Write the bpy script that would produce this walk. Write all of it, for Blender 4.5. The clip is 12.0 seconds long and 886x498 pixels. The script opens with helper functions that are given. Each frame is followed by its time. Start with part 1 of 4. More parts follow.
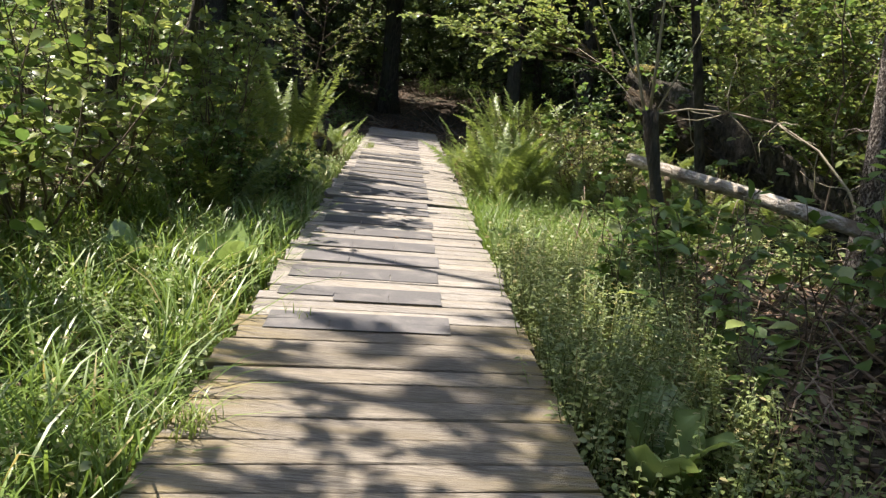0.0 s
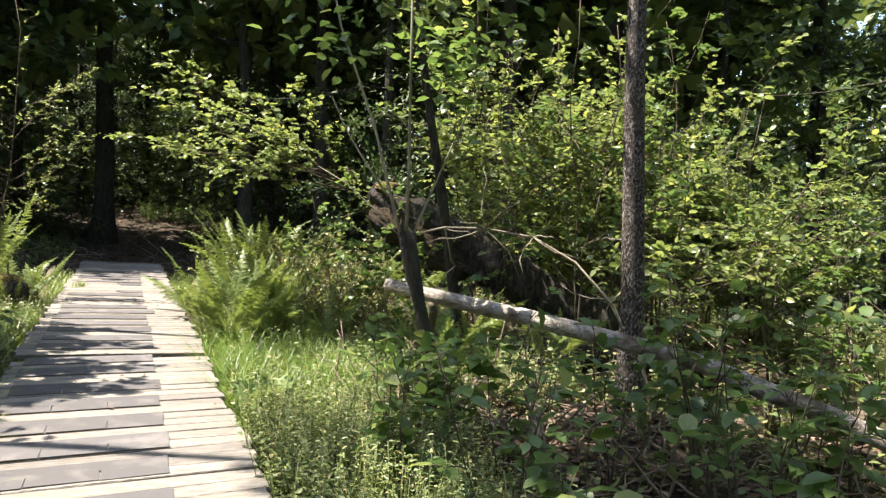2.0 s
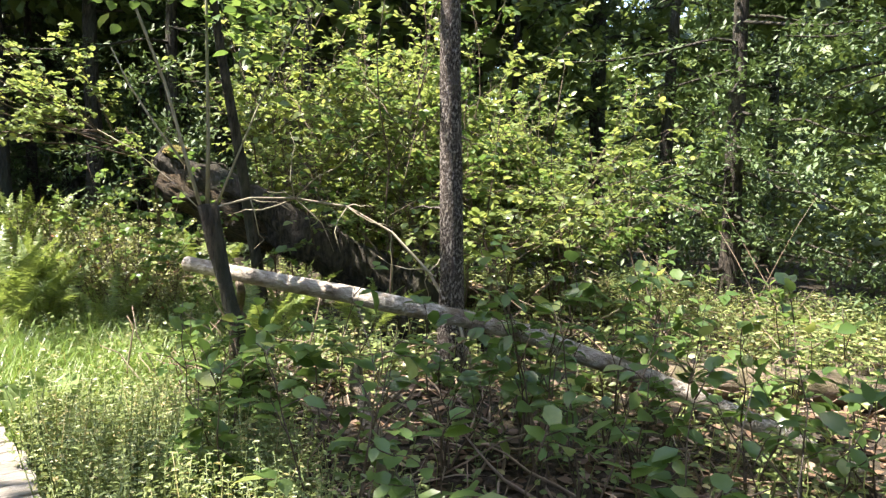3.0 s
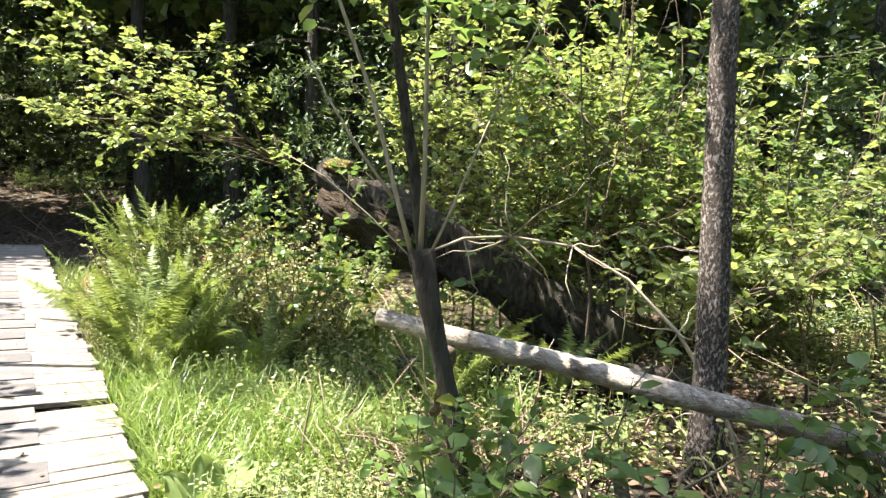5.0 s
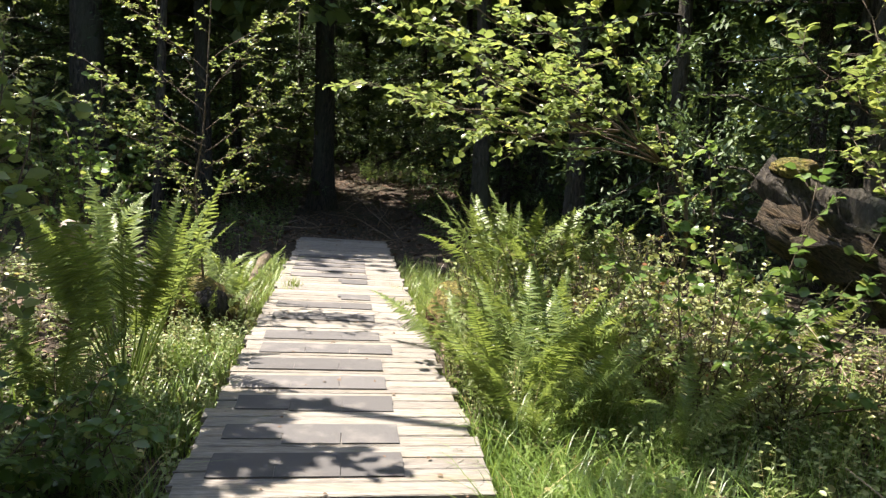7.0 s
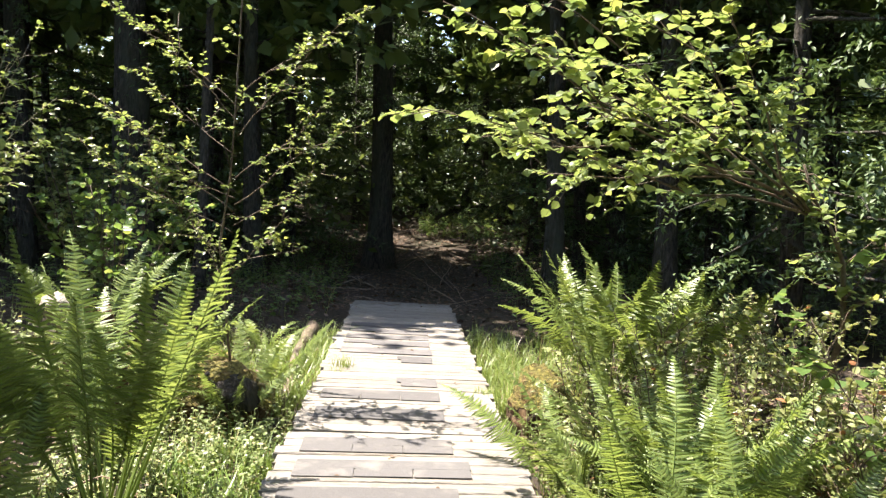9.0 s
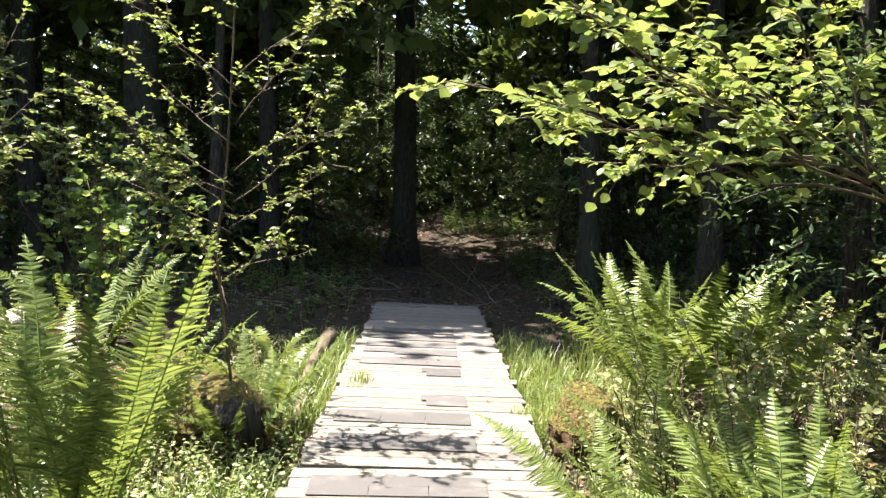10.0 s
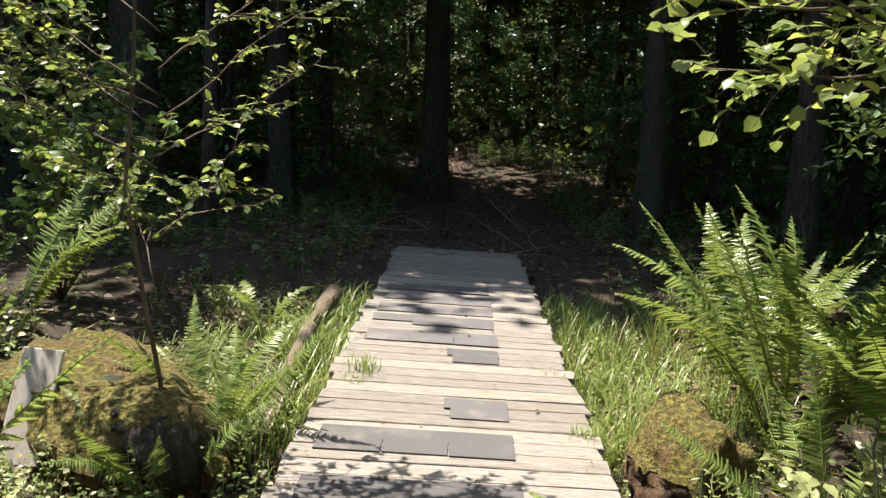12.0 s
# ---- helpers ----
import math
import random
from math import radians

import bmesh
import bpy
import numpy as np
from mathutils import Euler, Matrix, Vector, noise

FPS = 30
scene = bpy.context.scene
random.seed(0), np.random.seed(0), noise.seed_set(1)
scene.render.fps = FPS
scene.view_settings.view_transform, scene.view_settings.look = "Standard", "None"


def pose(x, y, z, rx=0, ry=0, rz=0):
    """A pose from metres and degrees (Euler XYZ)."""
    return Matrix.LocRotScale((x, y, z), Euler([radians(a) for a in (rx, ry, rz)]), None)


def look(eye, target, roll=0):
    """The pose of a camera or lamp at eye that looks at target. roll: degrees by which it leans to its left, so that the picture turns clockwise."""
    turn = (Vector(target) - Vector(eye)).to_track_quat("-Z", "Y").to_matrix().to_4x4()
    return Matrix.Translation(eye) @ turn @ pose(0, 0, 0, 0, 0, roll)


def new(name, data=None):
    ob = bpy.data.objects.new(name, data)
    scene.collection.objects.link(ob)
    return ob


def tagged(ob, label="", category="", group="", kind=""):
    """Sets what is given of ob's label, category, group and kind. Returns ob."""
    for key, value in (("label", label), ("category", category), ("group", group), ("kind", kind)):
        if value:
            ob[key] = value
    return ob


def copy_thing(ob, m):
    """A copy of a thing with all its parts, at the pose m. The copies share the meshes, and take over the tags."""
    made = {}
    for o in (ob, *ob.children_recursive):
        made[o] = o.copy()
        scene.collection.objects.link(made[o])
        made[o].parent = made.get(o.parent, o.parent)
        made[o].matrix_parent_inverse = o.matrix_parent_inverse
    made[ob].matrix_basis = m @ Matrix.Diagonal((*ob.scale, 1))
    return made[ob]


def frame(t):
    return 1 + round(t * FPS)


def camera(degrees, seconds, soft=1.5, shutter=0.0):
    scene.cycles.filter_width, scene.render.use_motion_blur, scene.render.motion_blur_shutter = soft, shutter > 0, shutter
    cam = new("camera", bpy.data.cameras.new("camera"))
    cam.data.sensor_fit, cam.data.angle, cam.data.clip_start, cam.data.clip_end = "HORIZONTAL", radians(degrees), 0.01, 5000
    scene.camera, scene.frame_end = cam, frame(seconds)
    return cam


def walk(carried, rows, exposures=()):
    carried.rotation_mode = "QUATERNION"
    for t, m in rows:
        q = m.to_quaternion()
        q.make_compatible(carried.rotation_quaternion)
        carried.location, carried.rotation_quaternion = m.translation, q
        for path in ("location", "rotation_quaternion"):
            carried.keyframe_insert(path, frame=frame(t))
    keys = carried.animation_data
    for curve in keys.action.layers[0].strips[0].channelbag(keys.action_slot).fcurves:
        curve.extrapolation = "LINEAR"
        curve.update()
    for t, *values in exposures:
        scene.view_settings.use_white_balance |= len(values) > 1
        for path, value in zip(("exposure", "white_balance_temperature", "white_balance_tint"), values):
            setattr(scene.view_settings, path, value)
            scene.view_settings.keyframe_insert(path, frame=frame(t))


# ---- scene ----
cam = camera(59.7, 12.0, 1.35)
# camera path
PATH = [
    (0, (-0.196, 0.366, 1.246), (-0.057, 2.314, 0.818), 6.9),
    (0.1, (-0.181, 0.43, 1.24), (-0.001, 2.389, 0.879), 7.2),
    (0.5, (-0.236, 0.568, 1.253), (0.178, 2.511, 1.02), 3.0),
    (1, (-0.145, 0.802, 1.247), (0.385, 2.713, 0.987), 3.4),
    (1.5, (-0.088, 1.001, 1.279), (0.331, 2.94, 1.022), 4.4),
    (1.7, (-0.092, 1.07, 1.29), (0.401, 2.997, 1.084), 4.9),
    (1.9, (-0.106, 1.149, 1.294), (0.558, 3.034, 1.202), 4.5),
    (2, (-0.114, 1.198, 1.282), (0.646, 3.047, 1.21), 4.0),
    (2.3, (-0.122, 1.291, 1.289), (0.943, 2.951, 0.955), -0.0),
    (2.5, (-0.109, 1.351, 1.296), (1.039, 2.983, 1.157), 3.3),
    (2.7, (-0.075, 1.432, 1.301), (1.136, 3.019, 1.178), 3.4),
    (4.3, (-0.149, 2.332, 1.433), (1.083, 3.897, 1.249), 3.3),
    (4.5, (-0.096, 2.489, 1.428), (1.102, 4.078, 1.228), 3.0),
    (4.7, (-0.059, 2.635, 1.46), (1.098, 4.255, 1.274), 0.0),
    (4.9, (-0.048, 2.794, 1.489), (1.003, 4.478, 1.252), 0.3),
    (5, (-0.06, 2.892, 1.479), (0.935, 4.619, 1.321), 3.9),
    (5.5, (-0.114, 3.354, 1.491), (0.734, 5.158, 1.343), 3.2),
    (5.8, (-0.062, 3.648, 1.478), (0.569, 5.539, 1.324), 3.0),
    (6, (-0.095, 3.841, 1.484), (0.4, 5.772, 1.318), 3.9),
    (6.1, (-0.187, 3.933, 1.52), (0.283, 5.866, 1.315), 4.0),
    (6.5, (-0.164, 4.321, 1.507), (0.094, 6.296, 1.322), 4.7),
    (7, (-0.217, 4.797, 1.508), (0.05, 6.765, 1.274), 4.3),
    (7.2, (-0.209, 5.002, 1.513), (-0.045, 6.987, 1.339), 4.6),
    (7.5, (-0.217, 5.27, 1.526), (-0.172, 7.263, 1.36), 4.6),
    (7.7, (-0.247, 5.481, 1.511), (-0.151, 7.472, 1.347), 4.6),
    (9.3, (-0.246, 6.511, 1.466), (-0.121, 8.504, 1.365), 3.3),
    (9.5, (-0.243, 6.646, 1.456), (-0.109, 8.638, 1.342), 3.0),
    (10, (-0.239, 7.112, 1.482), (-0.19, 9.107, 1.357), 3.1),
    (10.5, (-0.284, 7.491, 1.505), (-0.069, 9.475, 1.385), 3.2),
    (11, (-0.208, 7.931, 1.479), (-0.138, 9.917, 1.25), 2.1),
    (11.5, (-0.216, 8.346, 1.479), (-0.224, 10.324, 1.187), 4.4),
    (12, (-0.224, 8.861, 1.46), (-0.246, 10.836, 1.146), 4.3),
]
walk(cam, [(t, look(e, g, r)) for t, e, g, r in PATH],
     [(0.0, 1.35, 6800, 17), (1.5, 1.5, 6800, 17), (2.5, 1.95, 6800, 17), (4.3, 2.4, 6800, 17), (5.5, 2.35, 6800, 17), (6.5, 1.7, 6800, 17), (9.5, 2.1, 6800, 17), (10.8, 1.98, 6800, 17), (12.0, 1.45, 6800, 17)])

# ---- light ----
SUN_DIR = Vector((-0.37, 0.17, 0.913)).normalized()      # towards the sun
world = bpy.data.worlds.new("world")
scene.world = world
world.use_nodes = True
wn = world.node_tree.nodes
sky = wn.new("ShaderNodeTexSky")
sky.sky_type = 'NISHITA'
sky.sun_disc = False
sky.sun_elevation = math.asin(SUN_DIR.z)
sky.sun_rotation = math.atan2(SUN_DIR.x, SUN_DIR.y)
world.node_tree.links.new(sky.outputs[0], wn["Background"].inputs[0])
wn["Background"].inputs[1].default_value = 0.15
sun_data = bpy.data.lights.new("sun", 'SUN')
sun_data.energy, sun_data.angle, sun_data.color = 5.0, radians(0.55), (1.0, 0.95, 0.86)
sun = new("sun", sun_data)
sun.matrix_world = look(SUN_DIR * 60, (0, 0, 0))


# ---- materials ----
def nodes_of(name):
    m = bpy.data.materials.new(name)
    m.use_nodes = True
    nt = m.node_tree
    return m, nt, nt.nodes, nt.links, nt.nodes["Principled BSDF"]


def mixed(nt, fac, a, b, blend='MIX'):
    n = nt.nodes.new("ShaderNodeMix")
    n.data_type, n.blend_type = 'RGBA', blend
    for sock, v in ((n.inputs[0], fac), (n.inputs[6], a), (n.inputs[7], b)):
        if isinstance(v, bpy.types.NodeSocket):
            nt.links.new(v, sock)
        elif isinstance(v, (int, float)):
            sock.default_value = v
        else:
            sock.default_value = (*v, 1)
    return n.outputs[2]


def noise_tex(nt, vec, scale, detail=6, rough=0.6, lo=0.35, hi=0.65):
    n = nt.nodes.new("ShaderNodeTexNoise")
    n.inputs["Scale"].default_value, n.inputs["Detail"].default_value, n.inputs["Roughness"].default_value = scale, detail, rough
    nt.links.new(vec, n.inputs["Vector"])
    r = nt.nodes.new("ShaderNodeMapRange")
    r.inputs[1].default_value, r.inputs[2].default_value = lo, hi
    nt.links.new(n.outputs[0], r.inputs[0])
    return r.outputs[0]


def surface(name, dark, light, patch, scale=20.0, patch_scale=2.0, stretch=(1, 1, 1), rough=0.85, bump=0.5, depth=0.01,
            per_object=False, patch_lo=0.45, patch_hi=0.7, grain=(0.3, 0.7), along=None, ends=None):
    """Solid surface: two tones of grain, patches of a third tone, relief."""
    m, nt, nodes, links, bsdf = nodes_of(name)
    tc = nodes.new("ShaderNodeTexCoord")
    mp = nodes.new("ShaderNodeMapping")
    mp.inputs["Scale"].default_value = stretch
    links.new(tc.outputs["Object"], mp.inputs[0])
    if along:
        turn = nodes.new("ShaderNodeMapping")
        turn.vector_type = 'TEXTURE'
        turn.inputs["Rotation"].default_value = Vector(along).to_track_quat('X', 'Z').to_euler()
        links.new(tc.outputs["Object"], turn.inputs[0])
        links.new(turn.outputs[0], mp.inputs[0])
    vec = mp.outputs[0]
    if per_object:
        oi = nodes.new("ShaderNodeObjectInfo")
        mu = nodes.new("ShaderNodeMath")
        mu.operation = 'MULTIPLY'
        mu.inputs[1].default_value = 37.0
        links.new(oi.outputs["Random"], mu.inputs[0])
        ad = nodes.new("ShaderNodeVectorMath")
        links.new(vec, ad.inputs[0])
        links.new(mu.outputs[0], ad.inputs[1])
        vec = ad.outputs[0]
    g = noise_tex(nt, vec, scale, 8, 0.65, *grain)
    p = noise_tex(nt, vec, patch_scale, 4, 0.55, patch_lo, patch_hi)
    col = mixed(nt, p, mixed(nt, g, dark, light), patch)
    if per_object:
        r = nodes.new("ShaderNodeMapRange")
        r.inputs[3].default_value, r.inputs[4].default_value = 0.78, 1.12
        links.new(oi.outputs["Random"], r.inputs[0])
        hsv = nodes.new("ShaderNodeHueSaturation")
        links.new(r.outputs[0], hsv.inputs["Value"])
        links.new(col, hsv.inputs["Color"])
        col = hsv.outputs[0]
    if ends:
        # algae and damp creeping in from both ends of a board
        sx = nodes.new("ShaderNodeSeparateXYZ")
        links.new(tc.outputs["Object"], sx.inputs[0])
        ab = nodes.new("ShaderNodeMath")
        ab.operation = 'ABSOLUTE'
        links.new(sx.outputs[0], ab.inputs[0])
        er = nodes.new("ShaderNodeMapRange")
        er.inputs[1].default_value, er.inputs[2].default_value = 0.36, 0.72
        links.new(ab.outputs[0], er.inputs[0])
        blot = noise_tex(nt, vec, 3.0, 5, 0.7, 0.38, 0.62)
        col = mixed(nt, mixed(nt, 1.0, er.outputs[0], blot, 'MULTIPLY'), col, ends)
    links.new(col, bsdf.inputs["Base Color"])
    bsdf.inputs["Roughness"].default_value = rough
    b = nodes.new("ShaderNodeBump")
    b.inputs["Strength"].default_value, b.inputs["Distance"].default_value = bump, depth
    links.new(g, b.inputs["Height"])
    links.new(b.outputs[0], bsdf.inputs["Normal"])
    return m


def leafy(name, a, b, c=None, through_light=0.35, rough=0.45, rare=0.93):
    """Thin leaf: tone by leaf, a rare odd tone, light passes through."""
    m, nt, nodes, links, bsdf = nodes_of(name)
    geo = nodes.new("ShaderNodeNewGeometry")
    tc = nodes.new("ShaderNodeTexCoord")
    isl = geo.outputs["Random Per Island"]
    blot = noise_tex(nt, tc.outputs["Object"], 1.3, 3, 0.5, 0.35, 0.65)
    col = mixed(nt, isl, a, b)
    col = mixed(nt, mixed(nt, 0.35, (0, 0, 0), blot), col, b)
    if c:
        gt = nodes.new("ShaderNodeMath")
        gt.operation = 'GREATER_THAN'
        gt.inputs[1].default_value = rare
        links.new(isl, gt.inputs[0])
        col = mixed(nt, gt.outputs[0], col, c)
    vein = noise_tex(nt, tc.outputs["Object"], 60, 3, 0.6, 0.3, 0.7)
    col = mixed(nt, mixed(nt, 0.25, (0, 0, 0), vein), col, a)
    links.new(col, bsdf.inputs["Base Color"])
    bsdf.inputs["Roughness"].default_value = rough - 0.06
    bsdf.inputs["Specular IOR Level"].default_value = 0.55
    tr = nodes.new("ShaderNodeBsdfTranslucent")
    tint = mixed(nt, 1.0, col, (1.14, 1.07, 0.78), 'MULTIPLY')
    links.new(tint, tr.inputs[0])
    ms = nodes.new("ShaderNodeMixShader")
    ms.inputs[0].default_value = through_light
    links.new(bsdf.outputs[0], ms.inputs[1])
    links.new(tr.outputs[0], ms.inputs[2])
    links.new(ms.outputs[0], nodes["Material Output"].inputs[0])
    return m


M_PLANK = surface("weathered_plank", (0.13, 0.114, 0.092), (0.37, 0.35, 0.306), (0.265, 0.228, 0.16), 22, 2.6, (0.4, 7, 7), 0.8, 0.8, 0.005, True, 0.5, 0.8, (0.33, 0.66))
M_PLANK_DAMP = surface("damp_plank", (0.09, 0.076, 0.055), (0.335, 0.30, 0.238), (0.20, 0.168, 0.112), 22, 2.2, (0.5, 7, 7), 0.75, 0.9, 0.006, True, 0.45, 0.7, (0.33, 0.66), ends=(0.26, 0.205, 0.08))
M_JOIST = surface("damp_timber", (0.05, 0.035, 0.022), (0.12, 0.085, 0.055), (0.08, 0.07, 0.03), 30, 3, (8, 0.5, 8), 0.9, 0.6, 0.004)
M_SHINGLE = surface("asphalt_shingle", (0.08, 0.078, 0.076), (0.145, 0.141, 0.135), (0.22, 0.207, 0.185), 200, 6, (1, 1, 1), 0.95, 0.7, 0.003, True, 0.52, 0.85)
M_GROUND = surface("forest_floor", (0.022, 0.016, 0.010), (0.085, 0.06, 0.038), (0.035, 0.036, 0.014), 16, 0.9, (1, 1, 1), 0.95, 1.0, 0.03)
M_BARK = surface("dark_bark", (0.024, 0.020, 0.015), (0.115, 0.098, 0.074), (0.075, 0.08, 0.05), 26, 3, (1, 1, 0.25), 0.95, 1.0, 0.03, grain=(0.4, 0.65))
M_SCALY = surface("scaly_bark", (0.045, 0.034, 0.028), (0.50, 0.45, 0.39), (0.16, 0.13, 0.105), 75, 9, (1, 1, 0.55), 0.95, 1.0, 0.03, False, 0.5, 0.75, (0.47, 0.6))
M_STEM = surface("pale_stem", (0.20, 0.165, 0.11), (0.42, 0.37, 0.28), (0.22, 0.23, 0.13), 40, 4, (1, 1, 0.2), 0.8, 0.5, 0.004)
M_TWIG = surface("brown_twig", (0.05, 0.035, 0.022), (0.14, 0.10, 0.07), (0.18, 0.15, 0.11), 40, 5, (1, 1, 1), 0.9, 0.4, 0.003)
M_DEADTWIG = surface("dead_twig", (0.16, 0.12, 0.085), (0.36, 0.29, 0.22), (0.24, 0.16, 0.10), 40, 5, (1, 1, 1), 0.9, 0.4, 0.003)
M_LOG = surface("barkless_log", (0.25, 0.21, 0.16), (0.58, 0.54, 0.46), (0.17, 0.13, 0.085), 24, 6, (2, 0.5, 2), 0.85, 1.0, 0.012, False, 0.5, 0.68, (0.36, 0.62))
M_OLDLOG = surface("mossy_old_log", (0.10, 0.075, 0.05), (0.27, 0.215, 0.15), (0.09, 0.10, 0.03), 28, 4, (2, 0.6, 2), 0.95, 1.0, 0.015)
M_ROT = surface("rotten_wood", (0.035, 0.018, 0.01), (0.19, 0.105, 0.05), (0.30, 0.19, 0.09), 26, 4, (4, 4, 0.5), 0.95, 1.0, 0.03)
M_SNAG = surface("torn_fibrous_wood", (0.024, 0.017, 0.011), (0.155, 0.112, 0.065), (0.06, 0.055, 0.03), 16, 3, (0.35, 5, 5), 0.95, 1.0, 0.03, False, 0.5, 0.75, (0.38, 0.64), along=(2.25, -1.65, -1.46))
M_BOARD = surface("sawn_board", (0.36, 0.33, 0.28), (0.62, 0.58, 0.51), (0.44, 0.39, 0.31), 30, 5, (6, 6, 0.6), 0.8, 0.5, 0.003)
M_MOSS = surface("moss", (0.065, 0.07, 0.016), (0.44, 0.38, 0.09), (0.25, 0.155, 0.07), 38, 9, (1, 1, 1), 1.0, 1.0, 0.05, False, 0.48, 0.7, (0.36, 0.66))
M_GRASS = leafy("grass_blade", (0.080, 0.150, 0.030), (0.235, 0.345, 0.078), (0.42, 0.36, 0.16), 0.4, 0.42, 0.96)
M_GRASS_DRY = leafy("sedge_blade", (0.132, 0.200, 0.042), (0.286, 0.380, 0.095), (0.418, 0.340, 0.189), 0.35, 0.45, 0.95)
M_FERN = leafy("fern_frond", (0.125, 0.200, 0.052), (0.300, 0.390, 0.110), None, 0.45, 0.45)
M_HAZEL = leafy("round_leaf", (0.125, 0.195, 0.060), (0.285, 0.355, 0.130), (0.396, 0.440, 0.137), 0.54, 0.40, 0.93)
M_BROAD = leafy("broad_leaf", (0.077, 0.155, 0.042), (0.176, 0.270, 0.079), (0.297, 0.360, 0.116), 0.52, 0.38, 0.93)
M_SMALL = leafy("small_leaf", (0.165, 0.210, 0.079), (0.341, 0.370, 0.158), (0.396, 0.160, 0.084), 0.35, 0.45, 0.985)
M_HERB = leafy("herb_leaf", (0.112, 0.172, 0.058), (0.283, 0.332, 0.114), (0.452, 0.398, 0.191), 0.33, 0.5, 0.92)
M_CANOPY = leafy("canopy_leaf", (0.073, 0.128, 0.037), (0.182, 0.242, 0.074), None, 0.3, 0.5)
M_NEEDLE = leafy("conifer_spray", (0.045, 0.085, 0.032), (0.12, 0.19, 0.07), None, 0.25, 0.6)
M_LITTER = leafy("dead_leaf", (0.075, 0.042, 0.022), (0.18, 0.115, 0.068), (0.27, 0.20, 0.14), 0.12, 0.75, 0.93)
M_CABBAGE = leafy("cabbage_leaf", (0.15, 0.25, 0.08), (0.29, 0.39, 0.15), None, 0.35, 0.35)


# ---- mesh tools ----
def quick_mesh(name, V, faces):
    """Mesh from arrays: V (n,3); faces a list of integer arrays (m,3) or (m,4)."""
    me = bpy.data.meshes.new(name)
    V = np.asarray(V, dtype=np.float32)
    faces = [np.asarray(f, dtype=np.int32) for f in faces if len(f)]
    loops = np.concatenate([f.ravel() for f in faces])
    sizes = np.concatenate([np.full(len(f), f.shape[1], dtype=np.int32) for f in faces])
    starts = np.concatenate([[0], np.cumsum(sizes)[:-1]]).astype(np.int32)
    me.vertices.add(len(V))
    me.vertices.foreach_set("co", V.ravel())
    me.loops.add(len(loops))
    me.loops.foreach_set("vertex_index", loops)
    me.polygons.add(len(sizes))
    me.polygons.foreach_set("loop_start", starts)
    me.polygons.foreach_set("loop_total", sizes)
    me.update(calc_edges=True)
    return me


class Wood:
    """Collects tapered tubes into one mesh."""

    def __init__(self):
        self.V, self.F, self.n = [], [], 0

    def tube(self, pts, radii, sides=6, knobs=0.0, rng=None):
        pts = np.asarray(pts, float)
        k = len(pts)
        tang = np.gradient(pts, axis=0)
        tang /= np.linalg.norm(tang, axis=1)[:, None] + 1e-9
        ref = np.array((0.0, 0.0, 1.0)) if abs(tang[:, 2].mean()) < 0.8 else np.array((1.0, 0.0, 0.0))
        u = np.cross(tang, ref)
        u /= np.linalg.norm(u, axis=1)[:, None]
        w = np.cross(tang, u)
        a = np.linspace(0, 2 * np.pi, sides, endpoint=False)
        r = np.broadcast_to(np.asarray(radii, float)[:, None], (k, sides)).copy()
        if knobs and rng is not None:
            r *= 1 + knobs * rng.standard_normal((k, sides))
        ring = pts[:, None] + r[..., None] * (np.cos(a)[None, :, None] * u[:, None] + np.sin(a)[None, :, None] * w[:, None])
        i = np.arange(k - 1)[:, None] * sides
        j = np.arange(sides)[None]
        q = np.stack([i + j, i + (j + 1) % sides, i + sides + (j + 1) % sides, i + sides + j], -1).reshape(-1, 4)
        base = self.n
        self.V.append(ring.reshape(-1, 3))
        self.F.append(q + base)
        self.n += k * sides
        caps = np.array([pts[0], pts[-1]])
        self.V.append(caps)
        c0, c1 = self.n, self.n + 1
        self.n += 2
        jj = np.arange(sides)
        self.F.append(np.stack([np.full(sides, c0), base + (jj + 1) % sides, base + jj], -1))
        e = base + (k - 1) * sides
        self.F.append(np.stack([np.full(sides, c1), e + jj, e + (jj + 1) % sides], -1))

    def mesh(self, name):
        me = quick_mesh(name, np.concatenate(self.V), self.F)
        me.polygons.foreach_set("use_smooth", np.ones(len(me.polygons), dtype=bool))
        return me


LEAF_V = np.array([(0, 0, 0), (-0.30, 0.30, 0.06), (-0.26, 0.68, 0.05), (0, 1.0, -0.10), (0.26, 0.68, 0.05), (0.30, 0.30, 0.06), (0, 0.32, 0.0), (0, 0.7, -0.02)])
LEAF_F = [np.array([(0, 6, 1), (7, 3, 2), (0, 5, 6), (7, 4, 3)]), np.array([(6, 7, 2, 1), (6, 5, 4, 7)])]
ROUND_V = LEAF_V * np.array((1.45, 1.0, 1.3))
LANCE_V = LEAF_V * np.array((0.5, 1.0, 1.0))
DIAM_V = np.array([(0, 0, 0), (-0.33, 0.5, 0.07), (0, 1.0, -0.04), (0.33, 0.5, 0.07)])
DIAM_F = [np.array([(0, 2, 1), (0, 3, 2)])]


def unit(a):
    return a / (np.linalg.norm(a, axis=1)[:, None] + 1e-9)


